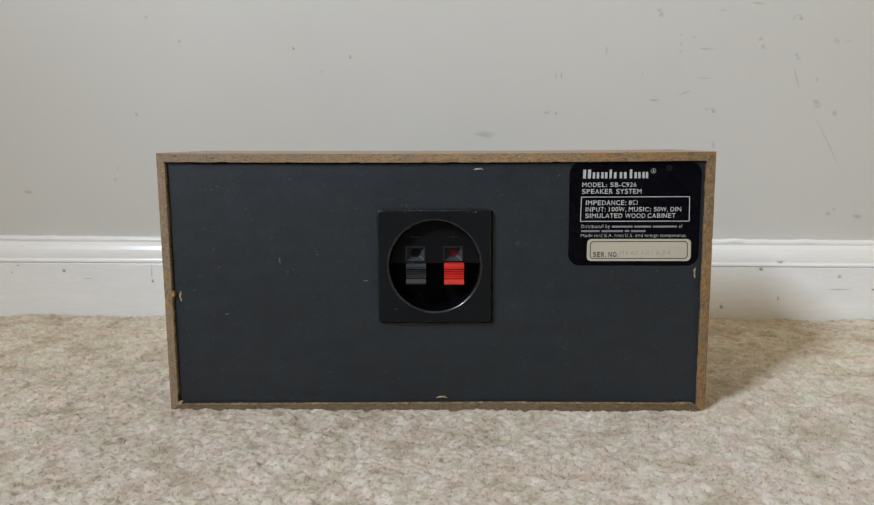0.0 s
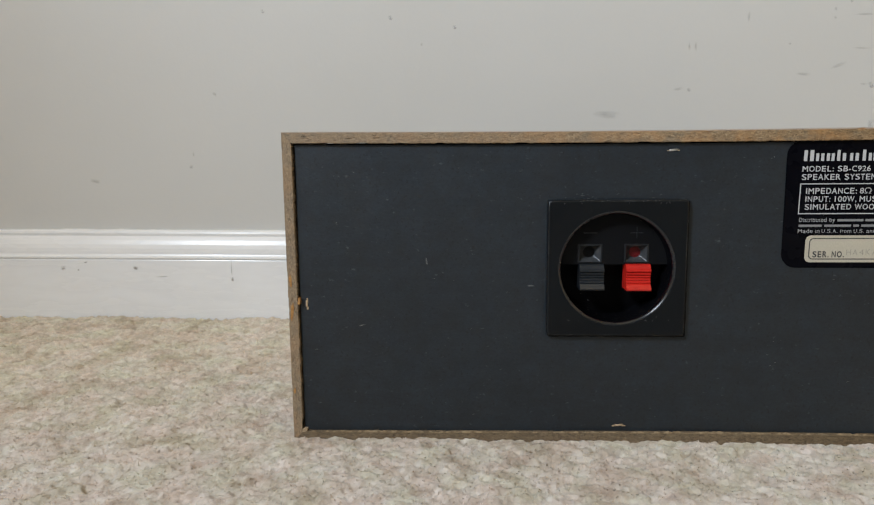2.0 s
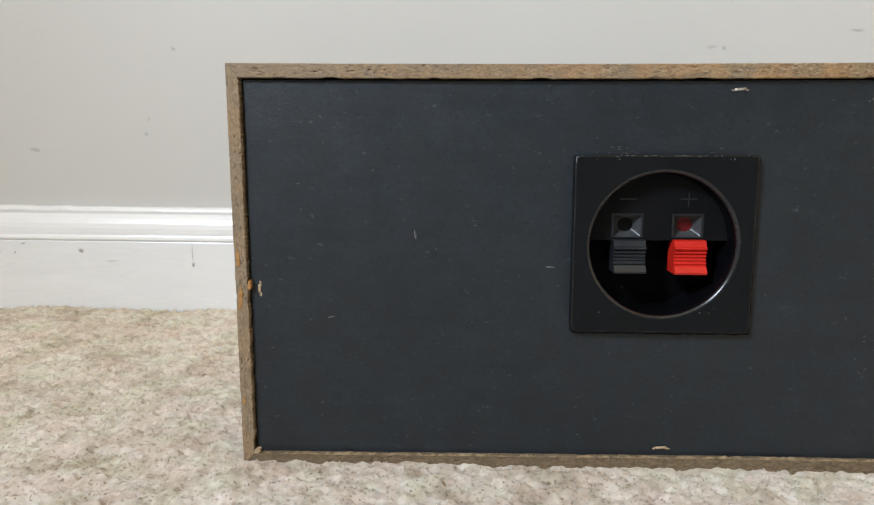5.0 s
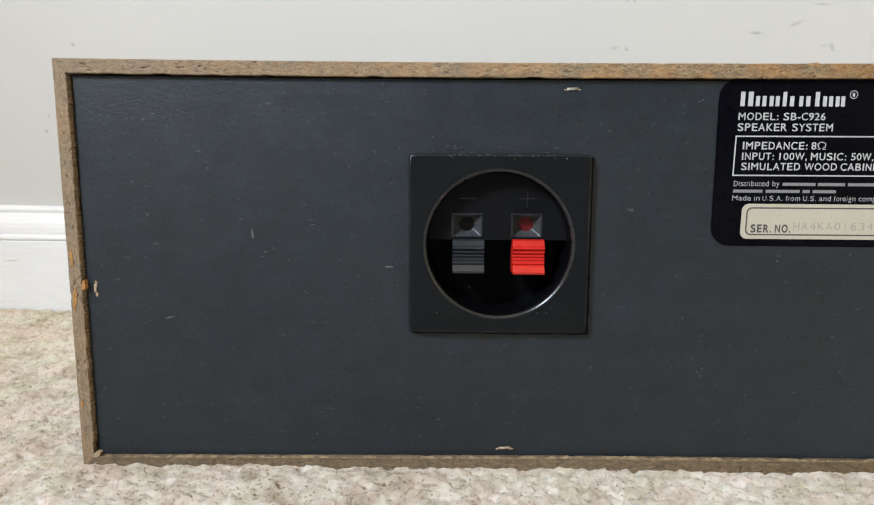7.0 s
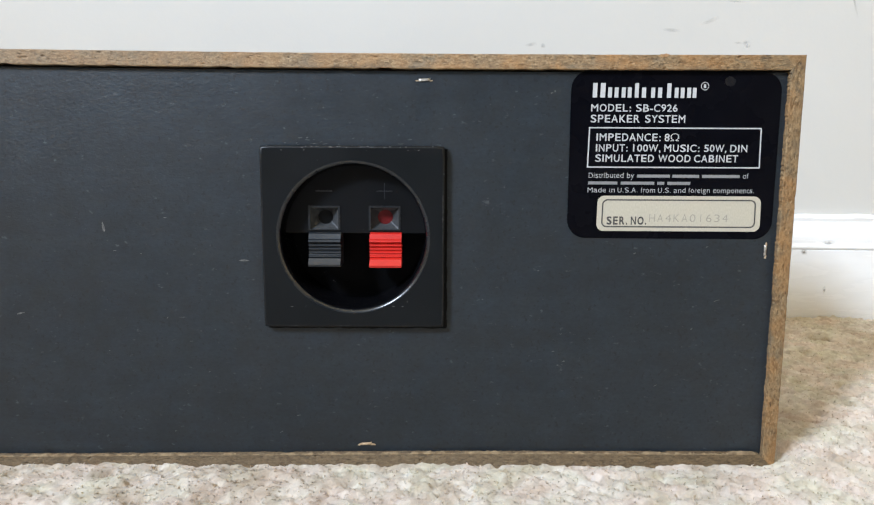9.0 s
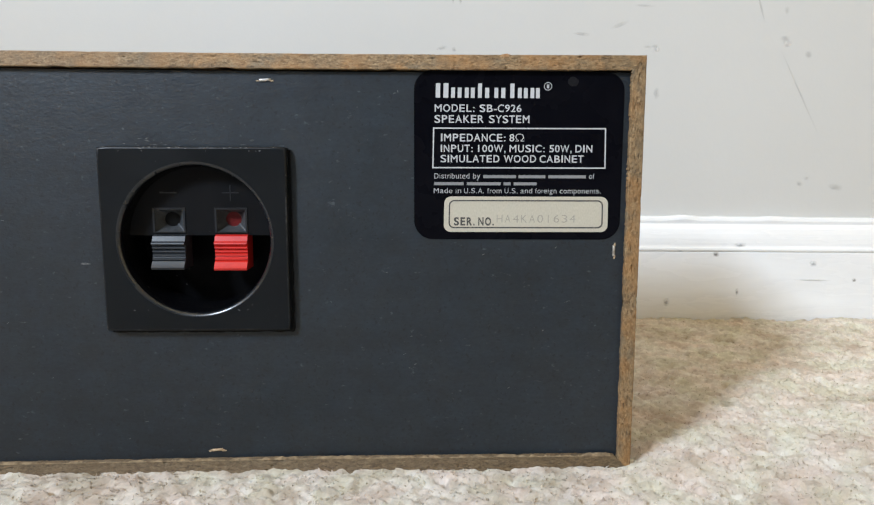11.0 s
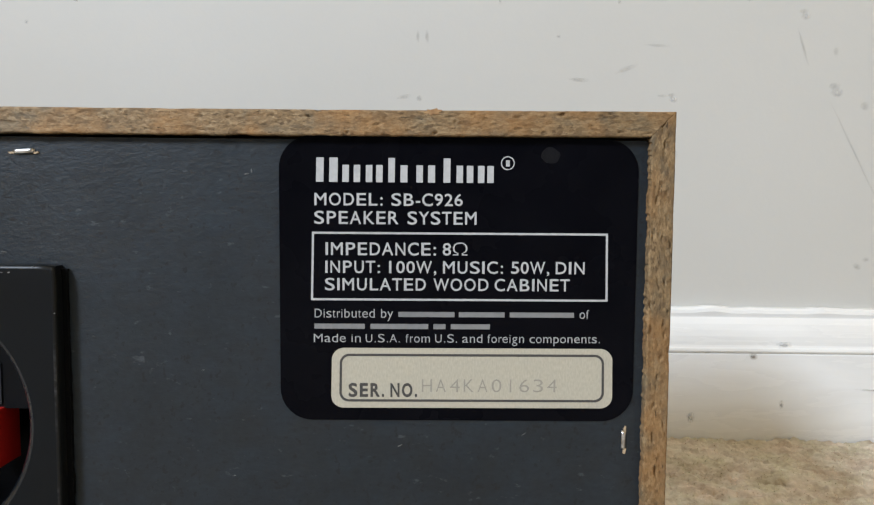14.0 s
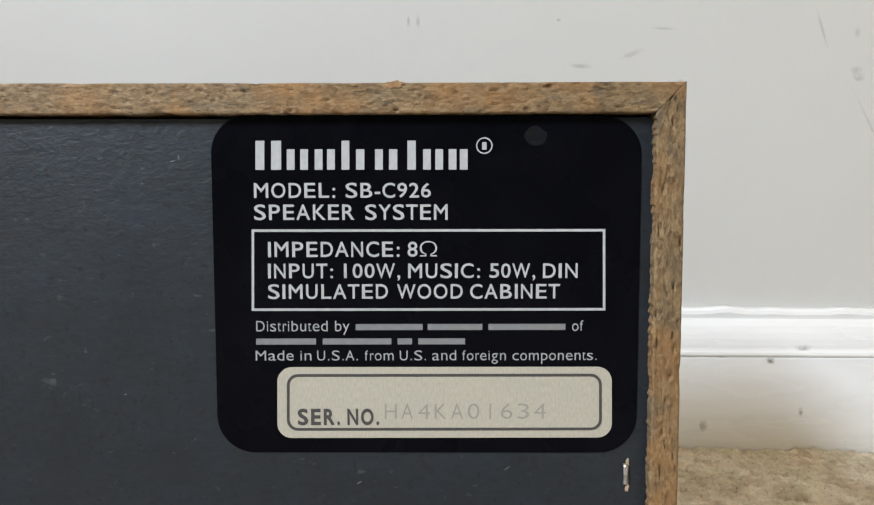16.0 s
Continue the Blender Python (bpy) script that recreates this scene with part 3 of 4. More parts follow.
    return tagged(new("carpet_pile", me), "beige and cream twisted carpet tufts, trampled and worn", "carpet", kind="stuff")


# ---- marks on the wall and the board ----
def soft_mark(name, x, z, w, h, turn, y, mat, parent, swell=0.00015):
    """A rubbed or painted spot w by h: a very low dome whose colour fades out towards its rim."""
    bm = bmesh.new()
    rings = [[bm.verts.new((r * math.cos(a), -(1 - r * r), r * math.sin(a))) for a in [2 * math.pi * k / 20 for k in range(20)]] for r in (1.0, 0.8, 0.6, 0.4, 0.2)]
    tip = bm.verts.new((0, -1, 0))
    for a, b in zip(rings, rings[1:]):
        for k in range(20):
            bm.faces.new((a[k - 1], a[k], b[k], b[k - 1]))
    for k in range(20):
        bm.faces.new((rings[-1][k - 1], rings[-1][k], tip))
    ob = part(name, bm, mat, parent, smooth=True)
    ob.matrix_world = pose(x, y - 0.00006, z, 0, -turn, 0) @ Matrix.Diagonal((w / 2, swell, h / 2, 1))
    return ob


def wall_marks(wall):
    y = WALL_Y
    for x, z, w, h, turn, mat in ((0.231, 0.2420, 0.014, 0.0028, -4, STAIN), (0.263, 0.2496, 0.016, 0.0035, 22, STAIN_FAINT), (0.283, 0.2650, 0.017, 0.002, -3, STAIN_FAINT),
                                  (0.048, 0.2067, 0.026, 0.0075, -6, STAIN_FAINT), (0.115, 0.2298, 0.010, 0.003, 10, STAIN_FAINT), (0.125, 0.2288, 0.004, 0.004, 40, STAIN),
                                  (0.424, 0.2267, 0.006, 0.006, 20, STAIN), (0.341, 0.3052, 0.007, 0.004, 30, STAIN), (0.344, 0.2975, 0.005, 0.006, -20, STAIN),
                                  (0.337, 0.3419, 0.016, 0.003, -6, STAIN), (0.300, 0.3354, 0.012, 0.0018, 3, STAIN_FAINT), (0.421, 0.3029, 0.006, 0.008, 40, STAIN_FAINT),
                                  (0.434, 0.3019, 0.007, 0.002, 0, STAIN_FAINT), (0.403, 0.2625, 0.004, 0.006, 0, STAIN_FAINT), (-0.467, 0.1462, 0.012, 0.004, -12, STAIN),
                                  (-0.338, 0.2315, 0.006, 0.003, -35, STAIN), (-0.366, 0.1598, 0.004, 0.004, 0, STAIN), (-0.321, 0.3352, 0.006, 0.0025, 25, STAIN),
                                  (-0.131, 0.2756, 0.003, 0.003, 0, STAIN_FAINT), (-0.363, 0.1726, 0.002, 0.005, 0, STAIN_FAINT), (0.424, 0.1183, 0.006, 0.004, -25, STAIN),
                                  (0.456, 0.1153, 0.013, 0.005, -8, STAIN), (0.430, 0.1231, 0.005, 0.003, 10, STAIN_FAINT), (0.296, 0.1942, 0.005, 0.009, 0, STAIN_FAINT),
                                  (0.257, 0.3105, 0.003, 0.003, 0, STAIN_FAINT), (0.257, 0.3009, 0.003, 0.004, 0, STAIN_FAINT), (0.257, 0.2931, 0.003, 0.003, 0, STAIN_FAINT),
                                  (0.271, 0.3076, 0.004, 0.003, 0, STAIN_FAINT), (0.522, 0.1181, 0.012, 0.004, 5, STAIN), (0.287, 0.2320, 0.008, 0.002, 0, STAIN_FAINT),
                                  (0.178, 0.2955, 0.003, 0.009, 0, STAIN_FAINT), (0.217, 0.2701, 0.003, 0.002, 0, STAIN), (-0.595, 0.2147, 0.008, 0.004, 15, STAIN_FAINT)):
        soft_mark("scuff", x, z, w * 1.25, h * 1.35, turn, y, mat, wall)
    for pts, w in ((((0.124, 0.2734), (0.125, 0.2686), (0.124, 0.2647)), 0.0016), (((0.130, 0.2739), (0.131, 0.2686), (0.130, 0.2642)), 0.0018),
                   (((0.274, 0.2955), (0.285, 0.2949), (0.294, 0.2956)), 0.0016), (((0.373, 0.3234), (0.376, 0.3272), (0.378, 0.3310)), 0.002),
                   (((0.377, 0.2771), (0.378, 0.2674), (0.381, 0.2578), (0.385, 0.2520)), 0.0014), (((0.400, 0.2306), (0.414, 0.2064), (0.428, 0.1803), (0.438, 0.1590)), 0.0012),
                   (((-0.232, 0.3620), (-0.231, 0.3522)), 0.0015)):
        (x0, z0), (x1, z1) = pts[0], pts[-1]
        soft_mark("scratch", (x0 + x1) / 2, (z0 + z1) / 2, math.hypot(x1 - x0, z1 - z0) * 1.15, w * 1.8, math.degrees(math.atan2(z1 - z0, x1 - x0)), y, STAIN if w > 0.0013 else STAIN_FAINT, wall)
    # dents: the hollow's shade painted grey, a raised lip below painted pale as lit
    for x, z, r in ((0.234, 0.3338, 0.0042), (0.294, 0.2310, 0.0030), (0.381, 0.2867, 0.0035), (-0.161, 0.3011, 0.0022), (-0.099, 0.2911, 0.0020), (-0.286, 0.3096, 0.0020), (0.404, 0.2374, 0.0045), (0.382, 0.3272, 0.003)):
        soft_mark("dent", x - r * 0.2, z + r * 0.45, 2.2 * r, 1.5 * r, 0, y, STAIN, wall)
        soft_mark("dent_lip", x + r * 0.2, z - r * 0.45, 2.2 * r, 1.6 * r, 0, y, DENT_HIGHLIGHT, wall, 0.0005)


def board_marks(board):
    """Rubbed spots and knocks in the board's paint, none with a hard rim."""
    y = WALL_Y - 0.0124
    for x, z, w, h, turn, mat in ((-0.425, 0.0584, 0.006, 0.004, -20, KNOCK), (-0.501, 0.0584, 0.006, 0.005, 0, RUB), (-0.325, 0.0466, 0.003, 0.005, 0, KNOCK), (-0.485, 0.0565, 0.002, 0.002, 0, KNOCK),
                                  (0.349, 0.0588, 0.0055, 0.0042, -15, KNOCK), (0.434, 0.0506, 0.006, 0.005, 0, RUB), (0.471, 0.0360, 0.004, 0.003, 0, KNOCK),
                                  (0.308, 0.0174, 0.005, 0.007, 0, RUB), (0.369, 0.0262, 0.003, 0.006, 0, RUB), (0.435, 0.0360, 0.030, 0.0016, -1, RUB),
                                  (-0.477, 0.0644, 0.004, 0.0014, 0, KNOCK), (0.390, 0.0613, 0.022, 0.0012, 0, RUB), (0.318, 0.0618, 0.010, 0.0012, 0, RUB), (-0.398, 0.0495, 0.016, 0.0010, 2, RUB),
                                  (-0.3255, 0.0575, 0.0012, 0.018, 0, RUB)):
        soft_mark("chip", x, z, w * 1.3, h * 1.3, turn, y, mat, board, 0.0005)
    soft_mark("chip", 0.370, 0.0666, 0.013, 0.0052, 0, WALL_Y - 0.0114, RUB, board, 0.0007)


north = room()
skirting = baseboard()
carpet_pile()
wall_marks(north)
board_marks(skirting)


# ---- the speaker ----
HALF, BOTTOM, DEEP, RISE = 0.1908, -0.0035, 0.100, 0.042
PANEL_Y = 0.0026
LEAN = 0.0006            # the west board leans outward at its top
CUP_X, CUP_Z, PLATE = 0.0002, 0.1026, 0.0393
PLATE_Y = -0.0017


def crown(x):
    """Height of the top board's upper face, which sags a little off its middle."""
    return 0.1800 + 0.0228 * (x - 0.075) ** 2


def cabinet_board(name, length, thick, place, mat, parent, seed, label="", steps=1000, dents=(), taper=0.0, ragged=1.0):
    """One mitred cabinet board. u runs along it, v from its outer face inwards; place(u, v, y) gives the point."""
    bm = bmesh.new()
    rows = 20
    back = []
    for i in range(steps + 1):
        s = i / steps
        col = []
        for j in range(rows + 1):
            v = (thick - taper * max(0.0, 1 - s / 0.6)) * j / rows
            if j == rows:
                nick = max(0.0, noise.noise((s * length * 85, seed, 9.0)) - 0.25)
                v += ragged * (0.00022 * noise.noise((s * length * 160, seed, 3.0)) + 0.00022 * noise.noise((s * length * 900, seed, 4.0))) - 0.0020 * nick
            if j == 0:
                v += 0.00014 * max(0.0, noise.noise((s * length * 110, seed, 5.0))) + 0.00004 * noise.noise((s * length * 700, seed, 6.0))
            if j <= 1:
                v += sum(d * (1 - j) * max(0.0, 1 - ((s * length - c) / w) ** 2) for c, w, d in dents)
            u = v + s * (length - 2 * v)
            crack = noise.noise((u * 420, v * 1700, seed * 3.1))
            gouge = noise.noise((u * 190, v * 900, seed * 5.3))
            y = 0.0022 * max(0.0, crack - 0.39) + 0.0018 * max(0.0, gouge - 0.45) + 0.00010 * noise.noise((u * 900, v * 2000, seed))
            if j in (0, rows):
                y += 0.00025
            col.append(bm.verts.new(place(u, v, y)))
        back.append(col)
    front = [[bm.verts.new(place(v + (i / steps) * (length - 2 * v), v, DEEP)) for v in (0.0, thick)] for i in range(steps + 1)]
    for i in range(steps):
        for j in range(rows):
            bm.faces.new((back[i][j], back[i + 1][j], back[i + 1][j + 1], back[i][j + 1])).smooth = True
        for f, m in (((back[i][0], back[i + 1][0], front[i + 1][0], front[i][0]), 1), ((back[i][rows], back[i + 1][rows], front[i + 1][1], front[i][1]), 0),
                     ((front[i][0], front[i + 1][0], front[i + 1][1], front[i][1]), 0)):
            bm.faces.new(f).material_index = m
    for col, pair in ((back[0], front[0]), (back[-1], front[-1])):
        bm.faces.new(col + [pair[1], pair[0]])
    return part(name, bm, [mat, VENEER], parent, label)


def cabinet(root):
    west, east = crown(-HALF) - BOTTOM, crown(HALF) - BOTTOM
    top = cabinet_board("top_board", 2 * HALF, 0.0062, lambda u, v, y: (-HALF - LEAN + u * (1 + LEAN / (2 * HALF)), y, crown(u - HALF) - v + RISE * y), EDGE_X, root, 1.0, "woodgrain board with a worn raw particle edge")
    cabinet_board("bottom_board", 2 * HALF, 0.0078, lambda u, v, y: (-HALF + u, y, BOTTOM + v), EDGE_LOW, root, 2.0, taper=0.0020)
    left = cabinet_board("side_board", west, 0.0057, lambda u, v, y: (-HALF + v - LEAN * u / west, y, BOTTOM + u + RISE * y * u / west), EDGE_Z, root, 3.0, "woodgrain board with chipped orange spots", 450, ((0.099, 0.006, 0.0008), (0.081, 0.008, 0.0010), (0.032, 0.004, 0.0005)), ragged=2.6)
    cabinet_board("side_board", east, 0.0060, lambda u, v, y: (HALF - v, y, BOTTOM + u + RISE * y * u / east), EDGE_Z, root, 4.0, "", 450, ragged=2.0)
    # torn paper lip where the panel was cut in
    bm = bmesh.new()
    rows = []
    for i in range(421):
        x = -0.1815 + 0.363 * i / 420
        z = BOTTOM + 0.0078 - 0.0020 * max(0.0, 1 - (x + HALF) / (2 * HALF) / 0.6)
        t = 0.0001 + 0.0008 * noise.noise((x * 130, 2.0, 0.5)) + 0.0006 * noise.noise((x * 520, 2.0, 1.5))
        rows.append([bm.verts.new(p) for p in ((x, 0.0012, z - 0.0006), (x, -0.0002, z - 0.0004), (x, -0.0001, z + max(-0.0004, t)), (x, 0.0012, z + max(-0.0004, t)))])
    for a, b in zip(rows, rows[1:]):
        for k in range(3):
            bm.faces.new((a[k], b[k], b[k + 1], a[k + 1]))
    part("torn_lip", bm, TORN_DULL, root, "torn pale fibre along the board")
    # chips: lumps of broken board at the outer edges
    rng = random.Random(3)
    for x, z, w, h, turn in ((-0.1892, 0.0955, 0.0016, 0.0075, 4), (-0.1889, 0.0770, 0.0016, 0.0100, -6), (-0.1891, 0.0280, 0.0012, 0.0036, 0), (-0.1840, 0.0032, 0.0030, 0.0018, 20), (-0.1846, 0.083, 0.0016, 0.0044, 0)):
        bm = prism(bmesh.new(), blot(rng, x, z, w, h, turn, 0.3, 16), -0.0002, 0.0035)
        part("chip", bm, ORANGE if x < -0.1845 else TORN, left, "broken orange chip")
    bm = prism(bmesh.new(), blot(rng, 0.1307, 0.1797, 0.0040, 0.0014, 4, 0.35, 18), -0.0001, 0.004)
    part("chip", bm, CHIP, top, "broken orange chip")
    bm = box(bmesh.new(), -HALF + 0.0062, HALF - 0.0062, DEEP - 0.012, DEEP - 0.002, BOTTOM + 0.0087, crown(0.075) - 0.0066 + RISE * (DEEP - 0.012))
    part("front_baffle", bm, BLACK, root)
    bm = bmesh.new()
    # the panel falls short of the top and west boards and leaves a dark crack there
    xa, xb, za, hole = -HALF + 0.0064, HALF - 0.0058, BOTTOM + 0.0056, 0.035
    cols = [xa + (CUP_X - hole - xa) * k / 5 for k in range(6)] + [CUP_X + hole + (xb - CUP_X - hole) * k / 5 for k in range(6)]
    grid = [[bm.verts.new((x, PANEL_Y, z)) for z in (za, CUP_Z - hole, CUP_Z + hole, crown(x) - 0.0069)] for x in cols]
    for i in range(11):
        for j in range(3):
            if (i, j) != (5, 1):
                bm.faces.new((grid[i][j], grid[i + 1][j], grid[i + 1][j + 1], grid[i][j + 1]))
    grown = bmesh.ops.extrude_face_region(bm, geom=bm.faces[:])["geom"]
    bmesh.ops.translate(bm, verts=[v for v in grown if isinstance(v, bmesh.types.BMVert)], vec=(0, 0.004, 0))
    bmesh.ops.recalc_face_normals(bm, faces=bm.faces)
    return part("back_panel", bm, BOARD, root, "dark blue-grey painted hardboard panel with flecks")


def staple(root, x, z, upright, long, torn):
    """A wire crown pressed into the panel, with torn fibre round it."""
    rng = random.Random(int(x * 9000) + 7)
    bm = bmesh.new()
    n, r = 12, 0.0006
    rings = []
    for i in range(n + 1):
        s = -1 + 2 * i / n
        y = PANEL_Y - 0.0004 + 0.0018 * max(0.0, abs(s) - 0.8) / 0.2
        c = Vector((x, y, z + s * long / 2)) if upright else Vector((x + s * long / 2, y, z + 0.0002 * s))
        ring = []
        for k in range(8):
            a = 2 * math.pi * k / 8
            off = Vector((r * math.cos(a), r * 0.7 * math.sin(a), 0)) if upright else Vector((0, r * 0.7 * math.sin(a), r * math.cos(a)))
            ring.append(bm.verts.new(c + off))
        rings.append(ring)
    for a, b in zip(rings, rings[1:]):
        for k in range(8):
            bm.faces.new((a[k - 1], a[k], b[k], b[k - 1]))
    for ring in (rings[0], rings[-1]):
        bm.faces.new(ring)
    ob = part("staple", bm, STEEL if torn < 0.8 else TORN, root, "bright steel staple" if torn < 0.8 else "staple sunk in torn fibre", smooth=True)
    for k in range(2):
        d = (0.5, -0.55)[k] * long
        px, pz = (x + rng.choice((-1, 1)) * 0.0004, z + d) if upright else (x + d, z + rng.choice((-1, 1)) * 0.0004)
        w, h = (0.0006, 0.0016) if upright else (0.0016, 0.0006)
        part("torn_fibre", prism(bmesh.new(), blot(rng, px, pz, w * (0.7 + torn), h * (0.7 + torn), rng.uniform(-20, 20), 0.35, 10), PANEL_Y - 0.0003, PANEL_Y + 0.001), TORN, ob)




def terminal(root):
    """Square plate with a round recessed cup; spring levers and wire sockets in it."""
    bm = bmesh.new()
    n = 128

    def square(a, half, r):
        c, s = math.cos(a), math.sin(a)
        k = half / max(abs(c), abs(s))
        x, z = k * c, k * s
        lim = half - r
        if abs(x) > lim and abs(z) > lim:
            ox, oz = math.copysign(lim, x), math.copysign(lim, z)
            d = Vector((x - ox, z - oz))
            d = d.normalized() * r if d.length > r else d
            x, z = ox + d.x, oz + d.y
        return x, z

    rings = []
    spec = [("q", PLATE, PANEL_Y + 0.0002), ("q", PLATE, PLATE_Y + 0.0008), ("q", PLATE - 0.0003, PLATE_Y + 0.0002), ("q", PLATE - 0.0009, PLATE_Y), ("c", 0.0331, PLATE_Y), ("c", 0.0323, PLATE_Y + 0.0003),
            ("c", 0.0316, PLATE_Y + 0.0011), ("c", 0.0312, PLATE_Y + 0.0030), ("c", 0.0308, PLATE_Y + 0.0092), ("c", 0.0302, PLATE_Y + 0.0232)]
    for kind, r, y in spec:
        ring = []
        for i in range(n):
            a = 2 * math.pi * i / n
            x, z = square(a, r, 0.0011) if kind == "q" else (r * math.cos(a), r * math.sin(a))
            ring.append(bm.verts.new((CUP_X + x, y, CUP_Z + z)))
        rings.append(ring)
    for k, (a, b) in enumerate(zip(rings, rings[1:])):
        for i in range(n):
            f = bm.faces.new((a[i - 1], a[i], b[i], b[i - 1]))
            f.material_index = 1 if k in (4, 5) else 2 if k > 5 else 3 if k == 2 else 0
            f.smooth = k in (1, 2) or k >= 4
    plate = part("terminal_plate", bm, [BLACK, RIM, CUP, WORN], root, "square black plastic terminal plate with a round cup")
    # a dark strip below and east of the plate, added in place of its shadow
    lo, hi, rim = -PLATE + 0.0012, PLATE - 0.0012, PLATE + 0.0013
    strip_edge = lambda d, k: rim + 0.00035 * noise.noise((d * 260, k, 0.5)) + 0.0002 * noise.noise((d * 900, k, 1.5))
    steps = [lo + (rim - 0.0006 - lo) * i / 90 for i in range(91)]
    shadow_strip = [(CUP_X + d, CUP_Z - strip_edge(d, 1.0)) for d in steps] + [(CUP_X + strip_edge(d, 2.0), CUP_Z - d) for d in reversed(steps)] + [(CUP_X + PLATE - 0.004, CUP_Z + hi - 0.0002), (CUP_X + PLATE - 0.004, CUP_Z - PLATE + 0.004), (CUP_X + lo, CUP_Z - PLATE + 0.004)]
    part("shadow_strip", prism(bmesh.new(), shadow_strip, PANEL_Y - 0.0010, PANEL_Y + 0.0003), DARK, plate, "dark strip standing in for the plate shadow")
    up, low = PLATE_Y + 0.0092, PLATE_Y + 0.0227
    socks = ((-0.0137, -0.0131, DARK), (0.0130, 0.0136, RED_DARK))
    sw, s0, s1 = 0.0067, 0.0024, 0.0129
    bm = bmesh.new()
    cols = [-0.0307, socks[0][0] - sw, socks[0][0] + sw, socks[1][0] - sw, socks[1][0] + sw, 0.0307]
    lines = [0.0012, s0, s1, 0.0312]
    face = [[bm.verts.new((CUP_X + x, up, CUP_Z + z)) for x in cols] for z in lines]
    deep = [[bm.verts.new((CUP_X + x, low, CUP_Z + z)) for x in cols] for z in lines]
    for j in range(3):
        for i in range(5):
            ring = ((j, i), (j, i + 1), (j + 1, i + 1), (j + 1, i))
            if j == 1 and i in (1, 3):
                for (a, b), (c, d) in zip(ring, ring[1:] + ring[:1]):
                    bm.faces.new((face[a][b], face[c][d], deep[c][d], deep[a][b]))
            else:
                bm.faces.new([face[a][b] for a, b in ring])
    for i in range(5):
        bm.faces.new((face[0][i], face[0][i + 1], deep[0][i + 1], deep[0][i]))
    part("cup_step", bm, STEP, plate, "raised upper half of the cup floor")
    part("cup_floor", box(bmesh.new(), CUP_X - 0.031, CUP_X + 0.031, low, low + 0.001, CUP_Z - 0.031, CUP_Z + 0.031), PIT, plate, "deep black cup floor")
    for (cx, lx, hole), body in zip(socks, (LEVER_BLACK, RED)):
        x0, x1, z0, z1 = CUP_X + cx - sw, CUP_X + cx + sw, CUP_Z + s0, CUP_Z + s1
        bm = bmesh.new()
        frame_ring(bm, [(x0 - 0.0003, z0), (x1 + 0.0003, z0), (x1 + 0.0003, z1 + 0.0003), (x0 - 0.0003, z1 + 0.0003)], [(x0 + 0.0005, z0 + 0.0004), (x1 - 0.0005, z0 + 0.0004), (x1 - 0.0005, z1 - 0.0004), (x0 + 0.0005, z1 - 0.0004)], up - 0.0004, up + 0.001)
        part("socket_frame", bm, BLACK_RAISED, plate)
        # funnel: four sloping sides that close in on the round wire hole
        mx, mz, n4 = (x0 + x1) / 2, (z0 + z1) / 2 + 0.0003, 12
        corners = [(x1 - 0.0005, z1 - 0.0004), (x0 + 0.0005, z1 - 0.0004), (x0 + 0.0005, z0 + 0.0004), (x1 - 0.0005, z0 + 0.0004)]
        outer, inner = [], []
        for k in range(4):
            (ax, az), (bx, bz) = corners[k], corners[(k + 1) % 4]
            for i in range(n4):
                f = i / n4
                a = radians(38 + 90 * (k + f))
                outer.append((ax + (bx - ax) * f, az + (bz - az) * f))
                inner.append((mx + 0.0034 * math.cos(a), mz + 0.0032 * math.sin(a)))
        bm = bmesh.new()
        ra = [bm.verts.new((x, up + 0.0004, z)) for x, z in outer]
        rb = [bm.verts.new((x, up + 0.0046, z)) for x, z in inner]
        for i in range(len(ra)):
            bm.faces.new((ra[i - 1], ra[i], rb[i], rb[i - 1]))
        part("wire_ramp", bm, FUNNEL, plate, "grey sloping funnel round the wire hole")
        bm = bmesh.new()
        made = bmesh.ops.create_cone(bm, cap_ends=True, segments=28, radius1=0.0038, radius2=0.0038, depth=0.003)["verts"]
        bmesh.ops.rotate(bm, verts=made, matrix=Matrix.Rotation(radians(90), 3, "X"))
        bmesh.ops.translate(bm, verts=made, vec=(mx, up + 0.0064, mz))
        part("wire_hole", bm, hole, plate, "round wire hole")
        # the crease in the funnel's lower corner
        bm = bmesh.new()
        v = [bm.verts.new(p) for p in ((x1 - 0.0009, up + 0.0006, z0 + 0.0006), (x1 - 0.0006, up + 0.0006, z0 + 0.0010), (mx + 0.0027, up + 0.0036, mz - 0.0018), (mx + 0.0024, up + 0.0036, mz - 0.0022))]
        w = [bm.verts.new(p.co + Vector((0, 0.0006, 0))) for p in v]
        for q in ((v[0], v[1], v[2], v[3]), (w[3], w[2], w[1], w[0]), *((v[i], v[i - 1], w[i - 1], w[i]) for i in range(4))):
            bm.faces.new(q)
        part("funnel_crease", bm, CLEAR_GREY, plate)
        # lever: thumb block, its ribbed face hollowed, its foot flared
        half, zt, zb = 0.0070, CUP_Z + 0.0016, CUP_Z - 0.0130 - (0.0004 if body is RED else 0.0)
